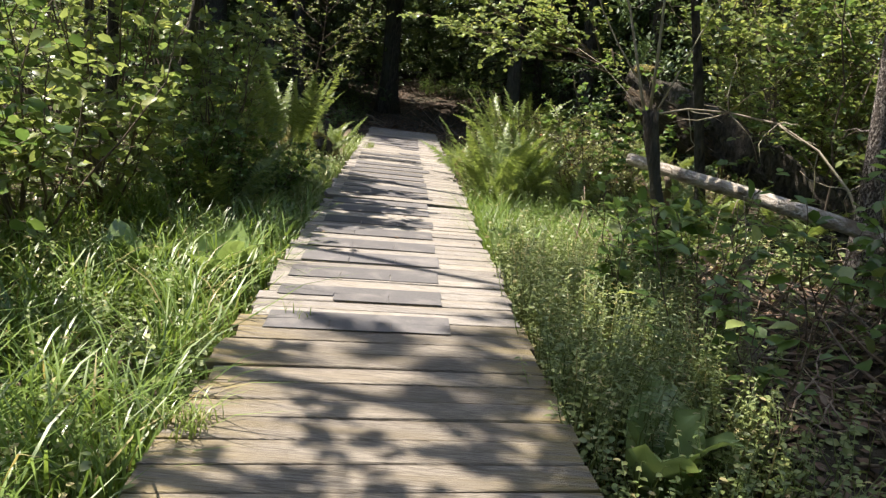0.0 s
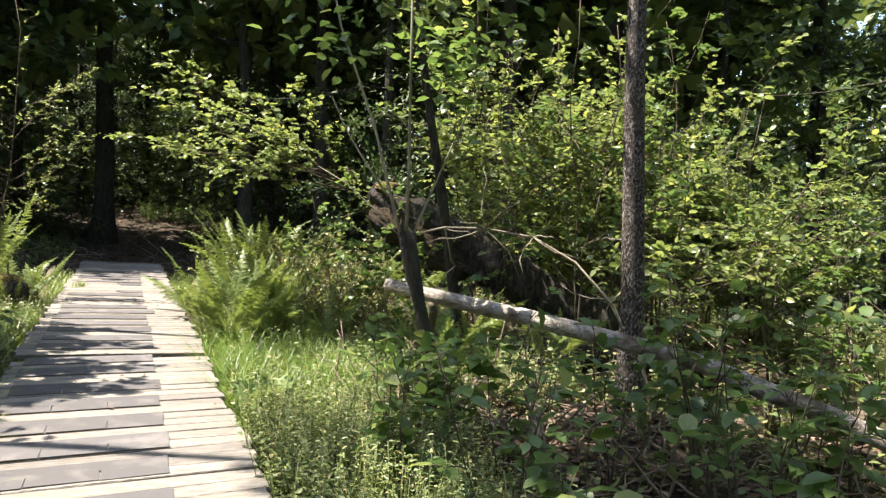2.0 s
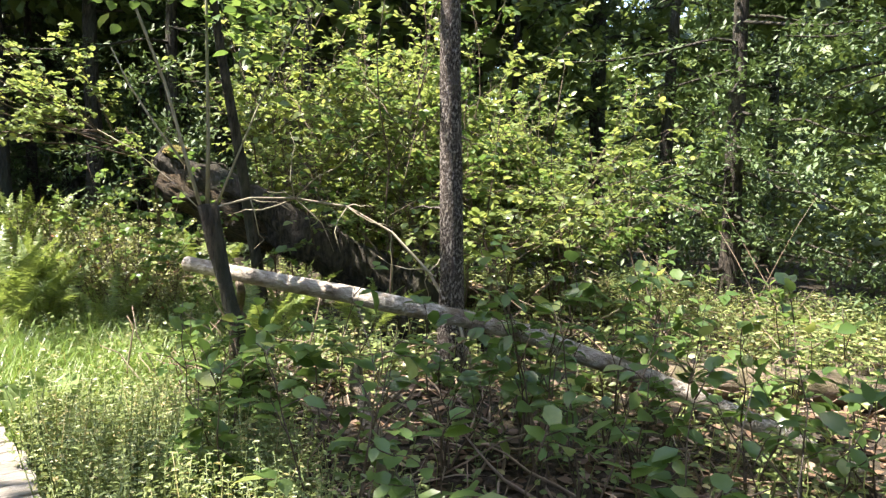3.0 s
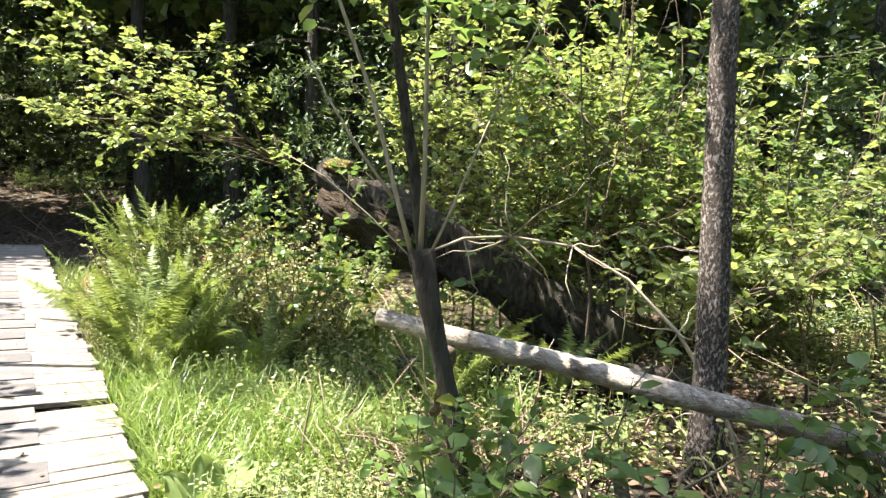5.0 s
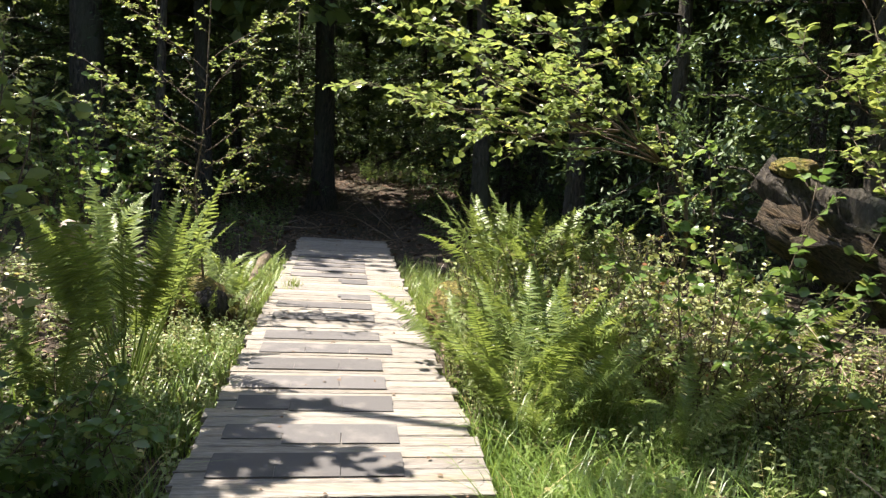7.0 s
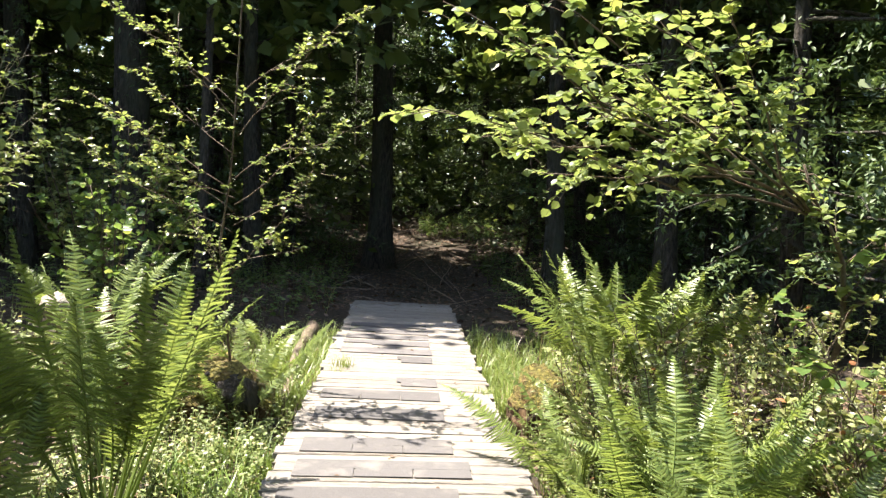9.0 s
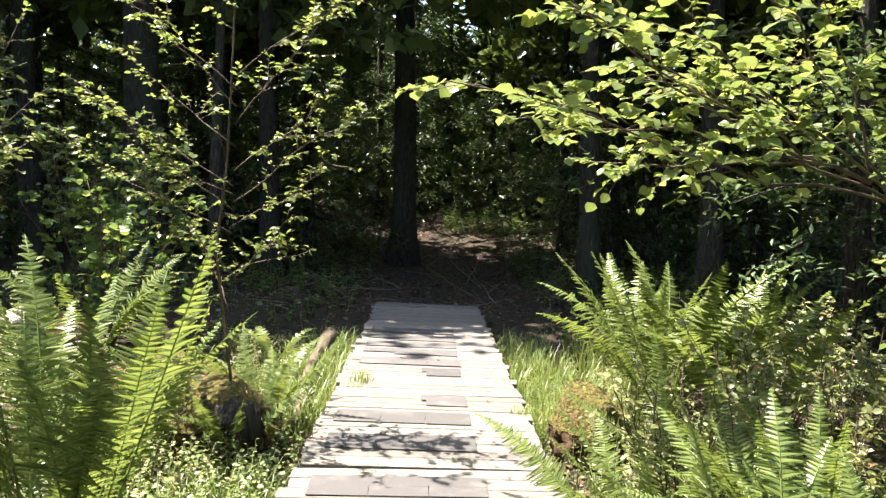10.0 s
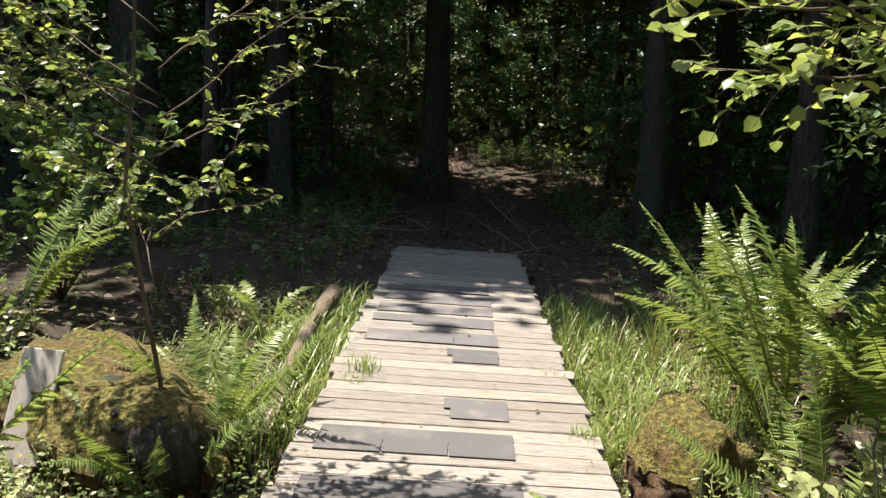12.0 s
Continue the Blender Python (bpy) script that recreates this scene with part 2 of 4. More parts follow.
def leaf_mesh(name, P, D, N, size, shape=(LEAF_V, LEAF_F)):
    """One mesh of many leaves at P, along D, facing N."""
    tv, tf = shape
    D = unit(np.asarray(D, float))
    S = unit(np.cross(D, N))
    N = np.cross(S, D)
    size = np.broadcast_to(np.asarray(size, float), (len(P),))
    V = P[:, None] + size[:, None, None] * (tv[None, :, 0, None] * S[:, None] + tv[None, :, 1, None] * D[:, None] + tv[None, :, 2, None] * N[:, None])
    off = (np.arange(len(P)) * len(tv))[:, None, None]
    return quick_mesh(name, V.reshape(-1, 3), [(f[None] + off).reshape(-1, f.shape[1]) for f in tf])


def part(name, me, material, parent=None, label=""):
    me.materials.append(material) if not me.materials else None
    ob = new(name, me)
    ob.parent = parent
    return tagged(ob, label)


def thing(name, label, category, group="", kind="", at=(0, 0, 0)):
    ob = new(name)
    ob.location = at
    ob.empty_display_size = 0.1
    return tagged(ob, label, category, group, kind)


def smooth01(v):
    v = np.clip(v, 0, 1)
    return v * v * (3 - 2 * v)


def ground_z(x, y):
    """Height of the forest floor."""
    x, y = np.asarray(x, float), np.asarray(y, float)
    z = -0.24 + 0.22 * smooth01((x - 0.8) / 2.2) + 0.10 * smooth01((-x - 1.2) / 2.0)
    under = smooth01((1.15 - np.abs(x + 0.15)) / 0.3) * smooth01((17.6 - y) / 1.5)
    z = z + 0.19 * smooth01((y - 15.5) / 2.2) * (1 - smooth01((np.abs(x) - 3) / 4)) * (1 - 0.6 * under)
    z = z + np.clip(y - 21.5, 0, 14) * 0.105
    bumps = 0.06 * np.sin(1.7 * x + 0.6 * y) * np.cos(1.3 * y - 0.5 * x) + 0.035 * np.sin(4.1 * x + 1.1) * np.sin(3.7 * y)
    z = z + bumps * (1 - under) * smooth01((np.abs(x + 0.15) - 0.7) / 0.8)
    z = z + np.clip(np.hypot(x, y - 10) - 40, 0, 400) * 0.004
    return z


def on_ground(x, y, dz=0.0):
    return np.array((x, y, float(ground_z(x, y)) + dz))


# ---- ground, one sheet to the horizon ----
def make_ground():
    s = np.linspace(-1, 1, 281)
    g = np.sinh(s * 6.2) / np.sinh(6.2)
    gx, gy = g * 900, 9 + g * 900
    X, Y = np.meshgrid(gx, gy, indexing="ij")
    Z = ground_z(X, Y)
    n = len(s)
    i, j = np.meshgrid(np.arange(n - 1), np.arange(n - 1), indexing="ij")
    a = (i * n + j).ravel()
    me = quick_mesh("ground", np.stack([X, Y, Z], -1).reshape(-1, 3), [np.stack([a, a + n, a + n + 1, a + 1], -1)])
    me.polygons.foreach_set("use_smooth", np.ones(len(me.polygons), dtype=bool))
    ob = part("ground", me, M_GROUND)
    tagged(ob, "dark forest floor of soil, moss and leaf litter", "ground", "", "structure")


make_ground()

# ---- boardwalk ----
DECK_L, DECK_R, DECK_END = -0.87, 0.56, 18.0
SEAMS = (8.02, 11.30)
STRIPS = (4.03, 4.52, 4.99, 5.41, 5.84, 6.29, 6.75, 7.32, 7.72, 8.26, 8.67, 9.17, 9.60, 10.02, 10.47, 10.88,
          11.60, 12.14, 12.60, 13.55, 13.95, 14.40, 14.78, 15.13, 15.60)


ONE_TAB = (12.60, 13.55)         # strips drawn with the last tab only
SKEWS = (9.0, 4.4, 2.4)       # degrees by which the planks of each section are off square


def section(y):
    return 0 if y < SEAMS[0] else 1 if y < SEAMS[1] else 2


def plank_mesh(length, width, rng, skew, mat=None):
    bm = bmesh.new()
    bmesh.ops.create_cube(bm, size=1.0)
    bmesh.ops.scale(bm, vec=(length, width, 0.038), verts=bm.verts)
    bmesh.ops.bevel(bm, geom=[e for e in bm.edges if abs((e.verts[0].co - e.verts[1].co).x) > 0.1], offset=0.005, segments=1, affect='EDGES')
    bmesh.ops.subdivide_edges(bm, edges=[e for e in bm.edges if abs((e.verts[0].co - e.verts[1].co).x) > 0.1], cuts=1)
    for v in bm.verts:
        if abs(v.co.x) > 0.3:
            v.co.x += rng.uniform(-0.012, 0.012)
        v.co.z += rng.uniform(-0.002, 0.002)
        v.co.y += rng.uniform(-0.002, 0.002) + v.co.x * math.tan(radians(skew))
    me = bpy.data.meshes.new("plank")
    bm.to_mesh(me)
    bm.free()
    me.materials.append(mat or M_PLANK)
    return me


def shingle_mesh(depth, width, rng, worn, skew, first=0):
    """A three-tab shingle strip laid flat: a whole back band and three tabs with slots between."""
    bm = bmesh.new()

    def slab(x0, x1, y0, y1):
        r = bmesh.ops.create_cube(bm, size=1.0)
        bmesh.ops.scale(bm, vec=(x1 - x0, y1 - y0, 0.004), verts=r["verts"])
        bmesh.ops.translate(bm, vec=((x0 + x1) / 2, (y0 + y1) / 2, 0), verts=r["verts"])

    h, t = width / 2, width / 3
    slab(-h + first * t * 0.95, h, depth * 0.5, depth)
    for k in range(first, 3):
        y0 = rng.uniform(0, 0.008) + (rng.uniform(0.03, 0.09) if worn and k == 0 else 0)
        slab(-h + k * t + 0.0025, -h + (k + 1) * t - 0.0025, y0, depth * 0.5)
    for v in bm.verts:
        v.co.x += rng.uniform(-0.003, 0.003)
        v.co.z += rng.uniform(-0.0008, 0.0008)
        v.co.y += v.co.x * math.tan(radians(skew))
    me = bpy.data.meshes.new("shingle_strip")
    bm.to_mesh(me)
    bm.free()
    me.materials.append(M_SHINGLE)
    return me


def make_boardwalk():
    rng = random.Random(5)
    deck = thing("boardwalk", "weathered plank boardwalk with grey shingle strips tacked across", "boardwalk", "", "structure")
    wide = [plank_mesh(DECK_R - DECK_L + rng.uniform(-0.03, 0.05), 0.157, rng, SKEWS[0], M_PLANK_DAMP) for _ in range(7)]
    narrow = [[plank_mesh(DECK_R - DECK_L + rng.uniform(-0.04, 0.05), 0.136, rng, a) for _ in range(8)] for a in SKEWS]
    y = -3.0
    mid = (DECK_L + DECK_R) / 2
    while y < DECK_END:
        broad = y < 4.1
        pitch = 0.167 if broad else 0.147
        for s in SEAMS:
            if y < s < y + pitch + 0.02:
                y = s + 0.02
        ob = new("plank", rng.choice(wide if broad else narrow[section(y)]))
        ob.parent = deck
        lift = 0.006 if SEAMS[0] < y < SEAMS[1] else 0.0
        ob.matrix_basis = pose(mid + rng.uniform(-0.018, 0.018), y + pitch / 2, -0.019 + lift + rng.uniform(-0.003, 0.002), rng.uniform(-0.7, 0.7), rng.uniform(-0.2, 0.2), rng.uniform(-0.3, 0.3))
        y += pitch
    for k, s in enumerate(STRIPS):
        a = SKEWS[section(s)]
        wide_strip = 0.914 if k != 14 else 0.98
        me = shingle_mesh(rng.uniform(0.265, 0.29), wide_strip, rng, rng.random() < 0.25, a, 2 if s in ONE_TAB else 0)
        cx = -0.31 + rng.uniform(-0.015, 0.015) + (0.06 if k == 14 else 0)
        ob = new("shingle_strip", me)
        ob.parent = deck
        lift = 0.006 if SEAMS[0] < s < SEAMS[1] else 0.0
        ob.matrix_basis = pose(cx, s - 0.46 * math.tan(radians(a)), 0.0065 + lift)
    for x in (-0.66, -0.15, 0.36):
        for y0, y1 in ((-3.0, 7.98), (8.0, 11.3), (11.32, 17.95)):
            w = Wood()
            w.tube([(x, y0, -0.105), (x, (y0 + y1) / 2, -0.107), (x, y1, -0.105)], (0.062, 0.064, 0.062), 4)
            ob = part("joist", w.mesh("joist"), M_JOIST, deck)


make_boardwalk()


# ---- plants: generators ----
LEAN = -0.055     # the woods lean a little, all one way


def wander(start, end, n, rng, amount):
    """A slightly crooked line from start to end."""
    t = np.linspace(0, 1, n)[:, None]
    p = np.asarray(start, float) * (1 - t) + np.asarray(end, float) * t
    j = rng.standard_normal((n, 3)) * amount
    j[0] = 0
    j = np.cumsum(j, axis=0) * np.sin(np.pi * t * 0.75 + 0.2)
    j[0] = 0
    return p + j


def grow_shrub(name, label, category, base, limbs, leaf_size, leaf_mat, wood_mat, seed, twigs=9, twig_len=0.5, leaves=9, shape=(LEAF_V, LEAF_F),
               flat=0.35, droop=0.12, stem_r=0.02, group="", sides=5, first=0.25):
    """A woody plant. limbs: end points from the base; each bears twigs, each twig leaves set flat to the light."""
    rng = np.random.default_rng(seed)
    base = np.asarray(base, float)
    woods, P, D, N = [], [], [], []
    fine = Wood()
    for end in limbs:
        wood = Wood()
        woods.append(wood)
        start, r = base, stem_r
        if len(end) == 4:
            r = end[3]
        elif len(end) == 7:
            start, r = np.array(end[4:7]), end[3]
        end = np.asarray(end[:3], float)
        ln = np.linalg.norm(end - start)
        pts = wander(start, end, 9, rng, 0.018 * ln)
        wood.tube(pts, np.linspace(r, r * 0.25, 9), sides)
        along = unit(np.diff(pts, axis=0))
        for k in range(twigs):
            u = first + (1 - first) * (k + rng.random()) / twigs
            i = min(int(u * 8), 7)
            p0 = pts[i] + (pts[i + 1] - pts[i]) * (u * 8 - i)
            side = np.cross(along[i], (0, 0, 1.0)) * rng.choice((-1, 1)) + rng.standard_normal(3) * 0.45
            side /= np.linalg.norm(side) + 1e-6
            d = side * 0.85 + along[i] * 0.55 + np.array((0, 0, 0.12))
            tl = twig_len * rng.uniform(0.5, 1.15) * (1.15 - 0.6 * u)
            tp = wander(p0, p0 + d * tl, 5, rng, 0.05 * tl)
            tp[:, 2] -= droop * tl * np.linspace(0, 1, 5) ** 2
            fine.tube(tp, np.linspace(max(0.0035, r * 0.25), 0.0015, 5), 3)
            m = max(2, int(leaves * rng.uniform(0.6, 1.3)))
            s = np.sort(rng.uniform(0.15, 1.0, m)) * 4
            ii = np.minimum(s.astype(int), 3)
            q = tp[ii] + (tp[ii + 1] - tp[ii]) * (s - ii)[:, None]
            td = unit(np.diff(tp, axis=0))[ii]
            lat = unit(np.cross(td, np.array((0, 0, 1.0)))) * np.where(np.arange(m) % 2, 1, -1)[:, None]
            dd = lat * 0.9 + td * 0.6 + rng.standard_normal((m, 3)) * 0.3
            dd[:, 2] -= 0.15
            P.append(q), D.append(dd)
            N.append(np.array((0, 0, 1.0)) + rng.standard_normal((m, 3)) * flat)
    P, D, N = np.concatenate(P), np.concatenate(D), np.concatenate(N)
    root = thing(name, label, category, group, at=tuple(base))
    a = [part("branch", w.mesh("branch"), wood_mat, root) for w in woods]
    a.append(tagged(part("twigwork", fine.mesh("twigwork"), wood_mat, root), "", "", "", "stuff"))
    b = part("crown", leaf_mesh("crown", P, D, N, leaf_size * rng.uniform(0.55, 1.2, len(P)), shape), leaf_mat, root)
    for o in (*a, b):
        o.matrix_parent_inverse = Matrix.Translation(-Vector(base))
    return root


def grow_tree(name, label, base, height, r, crown_from, crown_r, seed, leaf=0.16, per_twig=10, limbs=16, lean=(LEAN, 0.0), bark=M_BARK, leaf_mat=M_CANOPY,
              low=0, group="woodland trees", flat=0.5, shape=(DIAM_V, DIAM_F), twigs=9, drop=0.1):
    """A forest tree: tapered trunk with flared foot, limbs, and a crown of many leaves."""
    rng = np.random.default_rng(seed)
    base = np.asarray(base, float)
    wood, tw, P, D, N = Wood(), Wood(), [], [], []
    k = 14
    t = np.linspace(0, 1, k)
    pts = base + np.stack([lean[0] * height * t, lean[1] * height * t, height * t], -1)
    pts[:, :2] += np.cumsum(rng.standard_normal((k, 2)) * 0.012 * height / 10, axis=0)
    pts[0, 2] -= 0.25
    rad = r * (1 - 0.85 * t)
    rad[0] = r * 1.7
    rad = np.insert(rad, 1, r * 1.12)
    pts = np.insert(pts, 1, pts[0] + (pts[1] - pts[0]) * 0.55, axis=0)
    wood.tube(pts, rad, 11, 0.03, rng)
    for b in range(limbs + low):
        dead = b >= limbs
        u = rng.uniform(0.06, max(0.12, crown_from)) if dead else crown_from + (1 - crown_from) * (b + rng.random()) / limbs
        p0 = base + np.array((lean[0], lean[1], 1.0)) * height * u
        az = rng.uniform(0, 2 * np.pi)
        prof = rng.uniform(0.4, 0.8) * 0.4 if dead else np.sin(np.pi * min(1, 0.25 + 0.75 * (u - crown_from) / (1 - crown_from))) ** 0.6
        ln = crown_r * prof * rng.uniform(0.75, 1.15)
        end = p0 + np.array((np.cos(az), np.sin(az), (-drop if dead else 0.25 - drop))) * ln
        lp = wander(p0, end, 7, rng, 0.03 * ln)
        tw.tube(lp, np.linspace(r * 0.2, 0.006, 7) if not dead else np.linspace(0.012, 0.003, 7), 4)
        if dead:
            continue
        for q in range(twigs):
            v = 0.2 + 0.8 * (q + rng.random()) / twigs
            i = min(int(v * 6), 5)
            a = lp[i] + (lp[i + 1] - lp[i]) * (v * 6 - i)
            d = rng.standard_normal(3) * np.array((1, 1, 0.4))
            d /= np.linalg.norm(d)
            tl = ln * 0.33 * rng.uniform(0.5, 1.1)
            m = per_twig
            s = rng.random(m)[:, None]
            P.append(a + d * tl * s + rng.standard_normal((m, 3)) * 0.10 * tl)
            D.append(np.repeat(d[None], m, 0) + rng.standard_normal((m, 3)) * 0.7)
            N.append(np.array((0, 0, 1.0)) + rng.standard_normal((m, 3)) * flat)
    P, D, N = np.concatenate(P), np.concatenate(D), np.concatenate(N)
    root = thing(name, label, "tree", group, at=tuple(base))
    a = part("trunk", wood.mesh("trunk"), bark, root)
    c = tagged(part("branchwork", tw.mesh("branchwork"), bark, root), "", "", "", "stuff")
    b = part("crown", leaf_mesh("crown", P, D, N, leaf * rng.uniform(0.6, 1.3, len(P)), shape), leaf_mat, root)
    for o in (a, b, c):
        o.matrix_parent_inverse = Matrix.Translation(-Vector(base))
    return root


def frond_mesh(length, arch, rng, pairs=36, fine=True, bare=0.28):
    """One fern frond along +y and up, with toothed leaflets both sides of the rib."""
    n = 16
    t = np.linspace(0, 1, n)
    ang = radians(82) - arch * t ** 1.6
    step = length / (n - 1)
    y = np.concatenate([[0], np.cumsum(np.cos(ang[:-1]) * step)])
    z = np.concatenate([[0], np.cumsum(np.sin(ang[:-1]) * step)])
    rib = np.stack([0.07 * length * rng.uniform(-1, 1) * t ** 2 + 0.012 * length * np.sin(5 * t + rng.uniform(0, 6)), y, z], -1)
    V, F3, base = [], [], 0
    w = Wood()
    w.tube(rib, np.linspace(0.006, 0.0012, n), 3)
    V.append(np.concatenate(w.V))
    F4 = [w.F[0]]
    F3.append(w.F[1])
    F3.append(w.F[2])
    base = w.n
    for k in range(pairs):
        u = bare + (0.99 - bare) * k / (pairs - 1)
        i = min(int(u * (n - 1)), n - 2)
        p = rib[i] + (rib[i + 1] - rib[i]) * (u * (n - 1) - i)
        tan = rib[i + 1] - rib[i]
        tan /= np.linalg.norm(tan)
        prof = min(1.0, (u - bare + 0.06) / 0.28) * min(1.0, (1.03 - u) / 0.42)
        pl = length * 0.10 * max(prof, 0.06) * rng.uniform(0.86, 1.1)
        wid = length * (1.05 - bare) / pairs * 0.56
        nrm = np.array((0, -tan[2], tan[1]))
        for sgn in (-1, 1):
            d = np.array((sgn, 0, 0)) * 0.95 + tan * rng.uniform(0.12, 0.45) + nrm * rng.uniform(-0.35, 0.25)
            d /= np.linalg.norm(d)
            c = tan - d * np.dot(tan, d)
            c /= np.linalg.norm(c)
            teeth = 7 if fine else 4
            mid = [p + d * pl * s - nrm * 0.14 * pl * s * s for s in np.linspace(0, 1, teeth + 1)]
            vs = list(mid)
            fs = []
            for side in (1, -1):
                a0 = len(vs)
                vs += [mid[e] + c * side * wid * 0.55 * (1 - (e / teeth) ** 2) for e in range(teeth + 1)]
                for e in range(teeth):
                    k0 = (e, e + 1, a0 + e + 1, a0 + e) if side == 1 else (e + 1, e, a0 + e, a0 + e + 1)
                    fs.append(k0[:3])
                    fs.append((k0[0], k0[2], k0[3]))
                    vs.append((mid[e] + mid[e + 1]) / 2 + d * pl / teeth * 0.35 + c * side * wid * (1 - 0.8 * (e / teeth) ** 1.6))
                    tip = len(vs) - 1
                    fs.append((a0 + e, a0 + e + 1, tip) if side == -1 else (a0 + e + 1, a0 + e, tip))
            V.append(np.array(vs))
            F3.append(np.array(fs) + base)
            base += len(vs)
    me = quick_mesh("frond", np.concatenate(V), [np.concatenate(F3)] + F4)
    me.materials.append(M_FERN)
    return me


FRNG = random.Random(11)
FRONDS = [frond_mesh(1.0, a, FRNG, 44) for a in (0.3, 0.45, 0.6, 0.75, 0.95, 1.2)]
FRONDS_UP = [frond_mesh(1.0, a, FRNG, 42, True, 0.42) for a in (0.05, 0.15, 0.3, 0.45, 0.7)]
FRONDS_SMALL = [frond_mesh(0.6, a, FRNG, 20) for a in (0.9, 1.3, 1.6)]


def fern(x, y, height, count, seed, spread=1.0, z=None, small=False, label="tall green ostrich fern in a vase-shaped clump"):
    rng = random.Random(seed)
    z = float(ground_z(x, y)) if z is None else z
    root = thing("fern", label, "fern", "ferns", at=(x, y, z - 0.02))
    for k in range(count):
        az = 360 * (k + rng.uniform(-0.3, 0.3)) / count
        tilt = rng.uniform(0, 12) if spread < 0.6 else rng.uniform(3, 22) * spread
        me = rng.choice(FRONDS_SMALL if small else FRONDS_UP if spread < 0.6 else FRONDS)
        ob = new("frond", me)
        ob.parent = root
        s = height / (0.52 if small else 0.86) * rng.uniform(0.82, 1.1)
        m = pose(rng.uniform(-0.04, 0.04), rng.uniform(-0.04, 0.04), 0, 0, 0, az) @ pose(0, 0, 0, -tilt) @ pose(0, 0, 0, 0, rng.uniform(-25, 25), 0)
        ob.matrix_basis = m @ Matrix.Diagonal((s, s, s, 1))
    return root


def blades(name, label, regions, mat, seed, on_deck=False):
    """Grass. regions: (x0, x1, y0, y1, count, low, high, width, bend)."""
    rng = np.random.default_rng(seed)
    Vs, Fs, base = [], [], 0
    for x0, x1, y0, y1, n, h0, h1, wd, bend in regions:
        tufts = max(1 if on_deck else 3, n // (60 if on_deck else 14))
        cx, cy = rng.uniform(x0, x1, tufts), rng.uniform(y0, y1, tufts)
        pick = rng.integers(0, tufts, n)
        x = cx[pick] + rng.normal(0, 0.05, n)
        y = cy[pick] + rng.normal(0, 0.05, n)
        inside = on_deck | (x > DECK_R + 0.02) | (x < DECK_L - 0.02) | (y > DECK_END)
        x, y, pick = x[inside], y[inside], pick[inside]
        n = len(x)
        z = np.full(n, -0.02) if on_deck else ground_z(x, y) - 0.01
        az = rng.uniform(0, 2 * np.pi, n)
        h = rng.uniform(h0, h1, n) * (0.7 + 0.6 * rng.random(tufts))[pick]
        b = h * bend * rng.uniform(0.2, 1.3, n)
        d = np.stack([np.cos(az), np.sin(az), 0 * az], -1)
        s = np.stack([-np.sin(az), np.cos(az), 0 * az], -1) * (wd * rng.uniform(0.6, 1.2, n))[:, None]
        p = np.stack([x, y, z], -1)
        rows = []
        for u, ww, drop in ((0, 1, 0), (0.4, 0.9, 0.02), (0.75, 0.6, 0.10), (1.0, 0.05, 0.28)):
            c = p + d * (b * u ** 2)[:, None] + np.array((0, 0, 1.0)) * (h * (u - drop * min(1.5, bend)))[:, None]
            rows += [c - s * ww, c + s * ww]
        V = np.stack(rows, 1)
        q = np.array([(0, 1, 3, 2), (2, 3, 5, 4), (4, 5, 7, 6)])
        Vs.append(V.reshape(-1, 3))
        Fs.append((q[None] + (np.arange(n) * 8)[:, None, None]).reshape(-1, 4) + base)
        base += n * 8
    ob = part(name, quick_mesh(name, np.concatenate(Vs), Fs), mat)
    return tagged(ob, label, "grass", "", "stuff")


def herbs(name, label, regions, mat, seed, shape=(LEAF_V, LEAF_F), category="undergrowth"):
    """Leafy stems. regions: (x0, x1, y0, y1, stems, low, high, leaf, leaves per stem)."""
    rng = np.random.default_rng(seed)
    P, D, N, S = [], [], [], []
    w = Wood()
    for x0, x1, y0, y1, n, h0, h1, leaf, m in regions:
        for _ in range(n):
            x, y = rng.uniform(x0, x1), rng.uniform(y0, y1)
            h = rng.uniform(h0, h1)
            p = on_ground(x, y, -0.02)
            lean = rng.standard_normal(2) * 0.16
            tip = p + np.array((lean[0] * h, lean[1] * h, h))
            mid = (p + tip) / 2 + np.array((*(rng.standard_normal(2) * 0.03), 0.02))
            if h > 0.12:
                w.tube([p, mid, tip], (0.0035, 0.003, 0.0015), 3)
            u = np.linspace(0.3, 1, m)
            q = p + (tip - p) * u[:, None]
            az = np.arange(m) * 2.4 + rng.uniform(0, 6)
            P.append(q)
            D.append(np.stack([np.cos(az), np.sin(az), rng.uniform(-0.25, 0.35, m)], -1))
            N.append(np.array((0, 0, 1.0)) + rng.standard_normal((m, 3)) * 0.35)
            S.append(leaf * rng.uniform(0.6, 1.2, m) * (1.15 - 0.45 * u))
    V = leaf_mesh(name, np.concatenate(P), np.concatenate(D), np.concatenate(N), np.concatenate(S), shape)
    ob = tagged(part(name, V, mat), label, category, "", "stuff")
    if w.n:
        tagged(part("stalk", w.mesh("stalk"), M_HERB, ob), "", "", "", "stuff")
    return ob


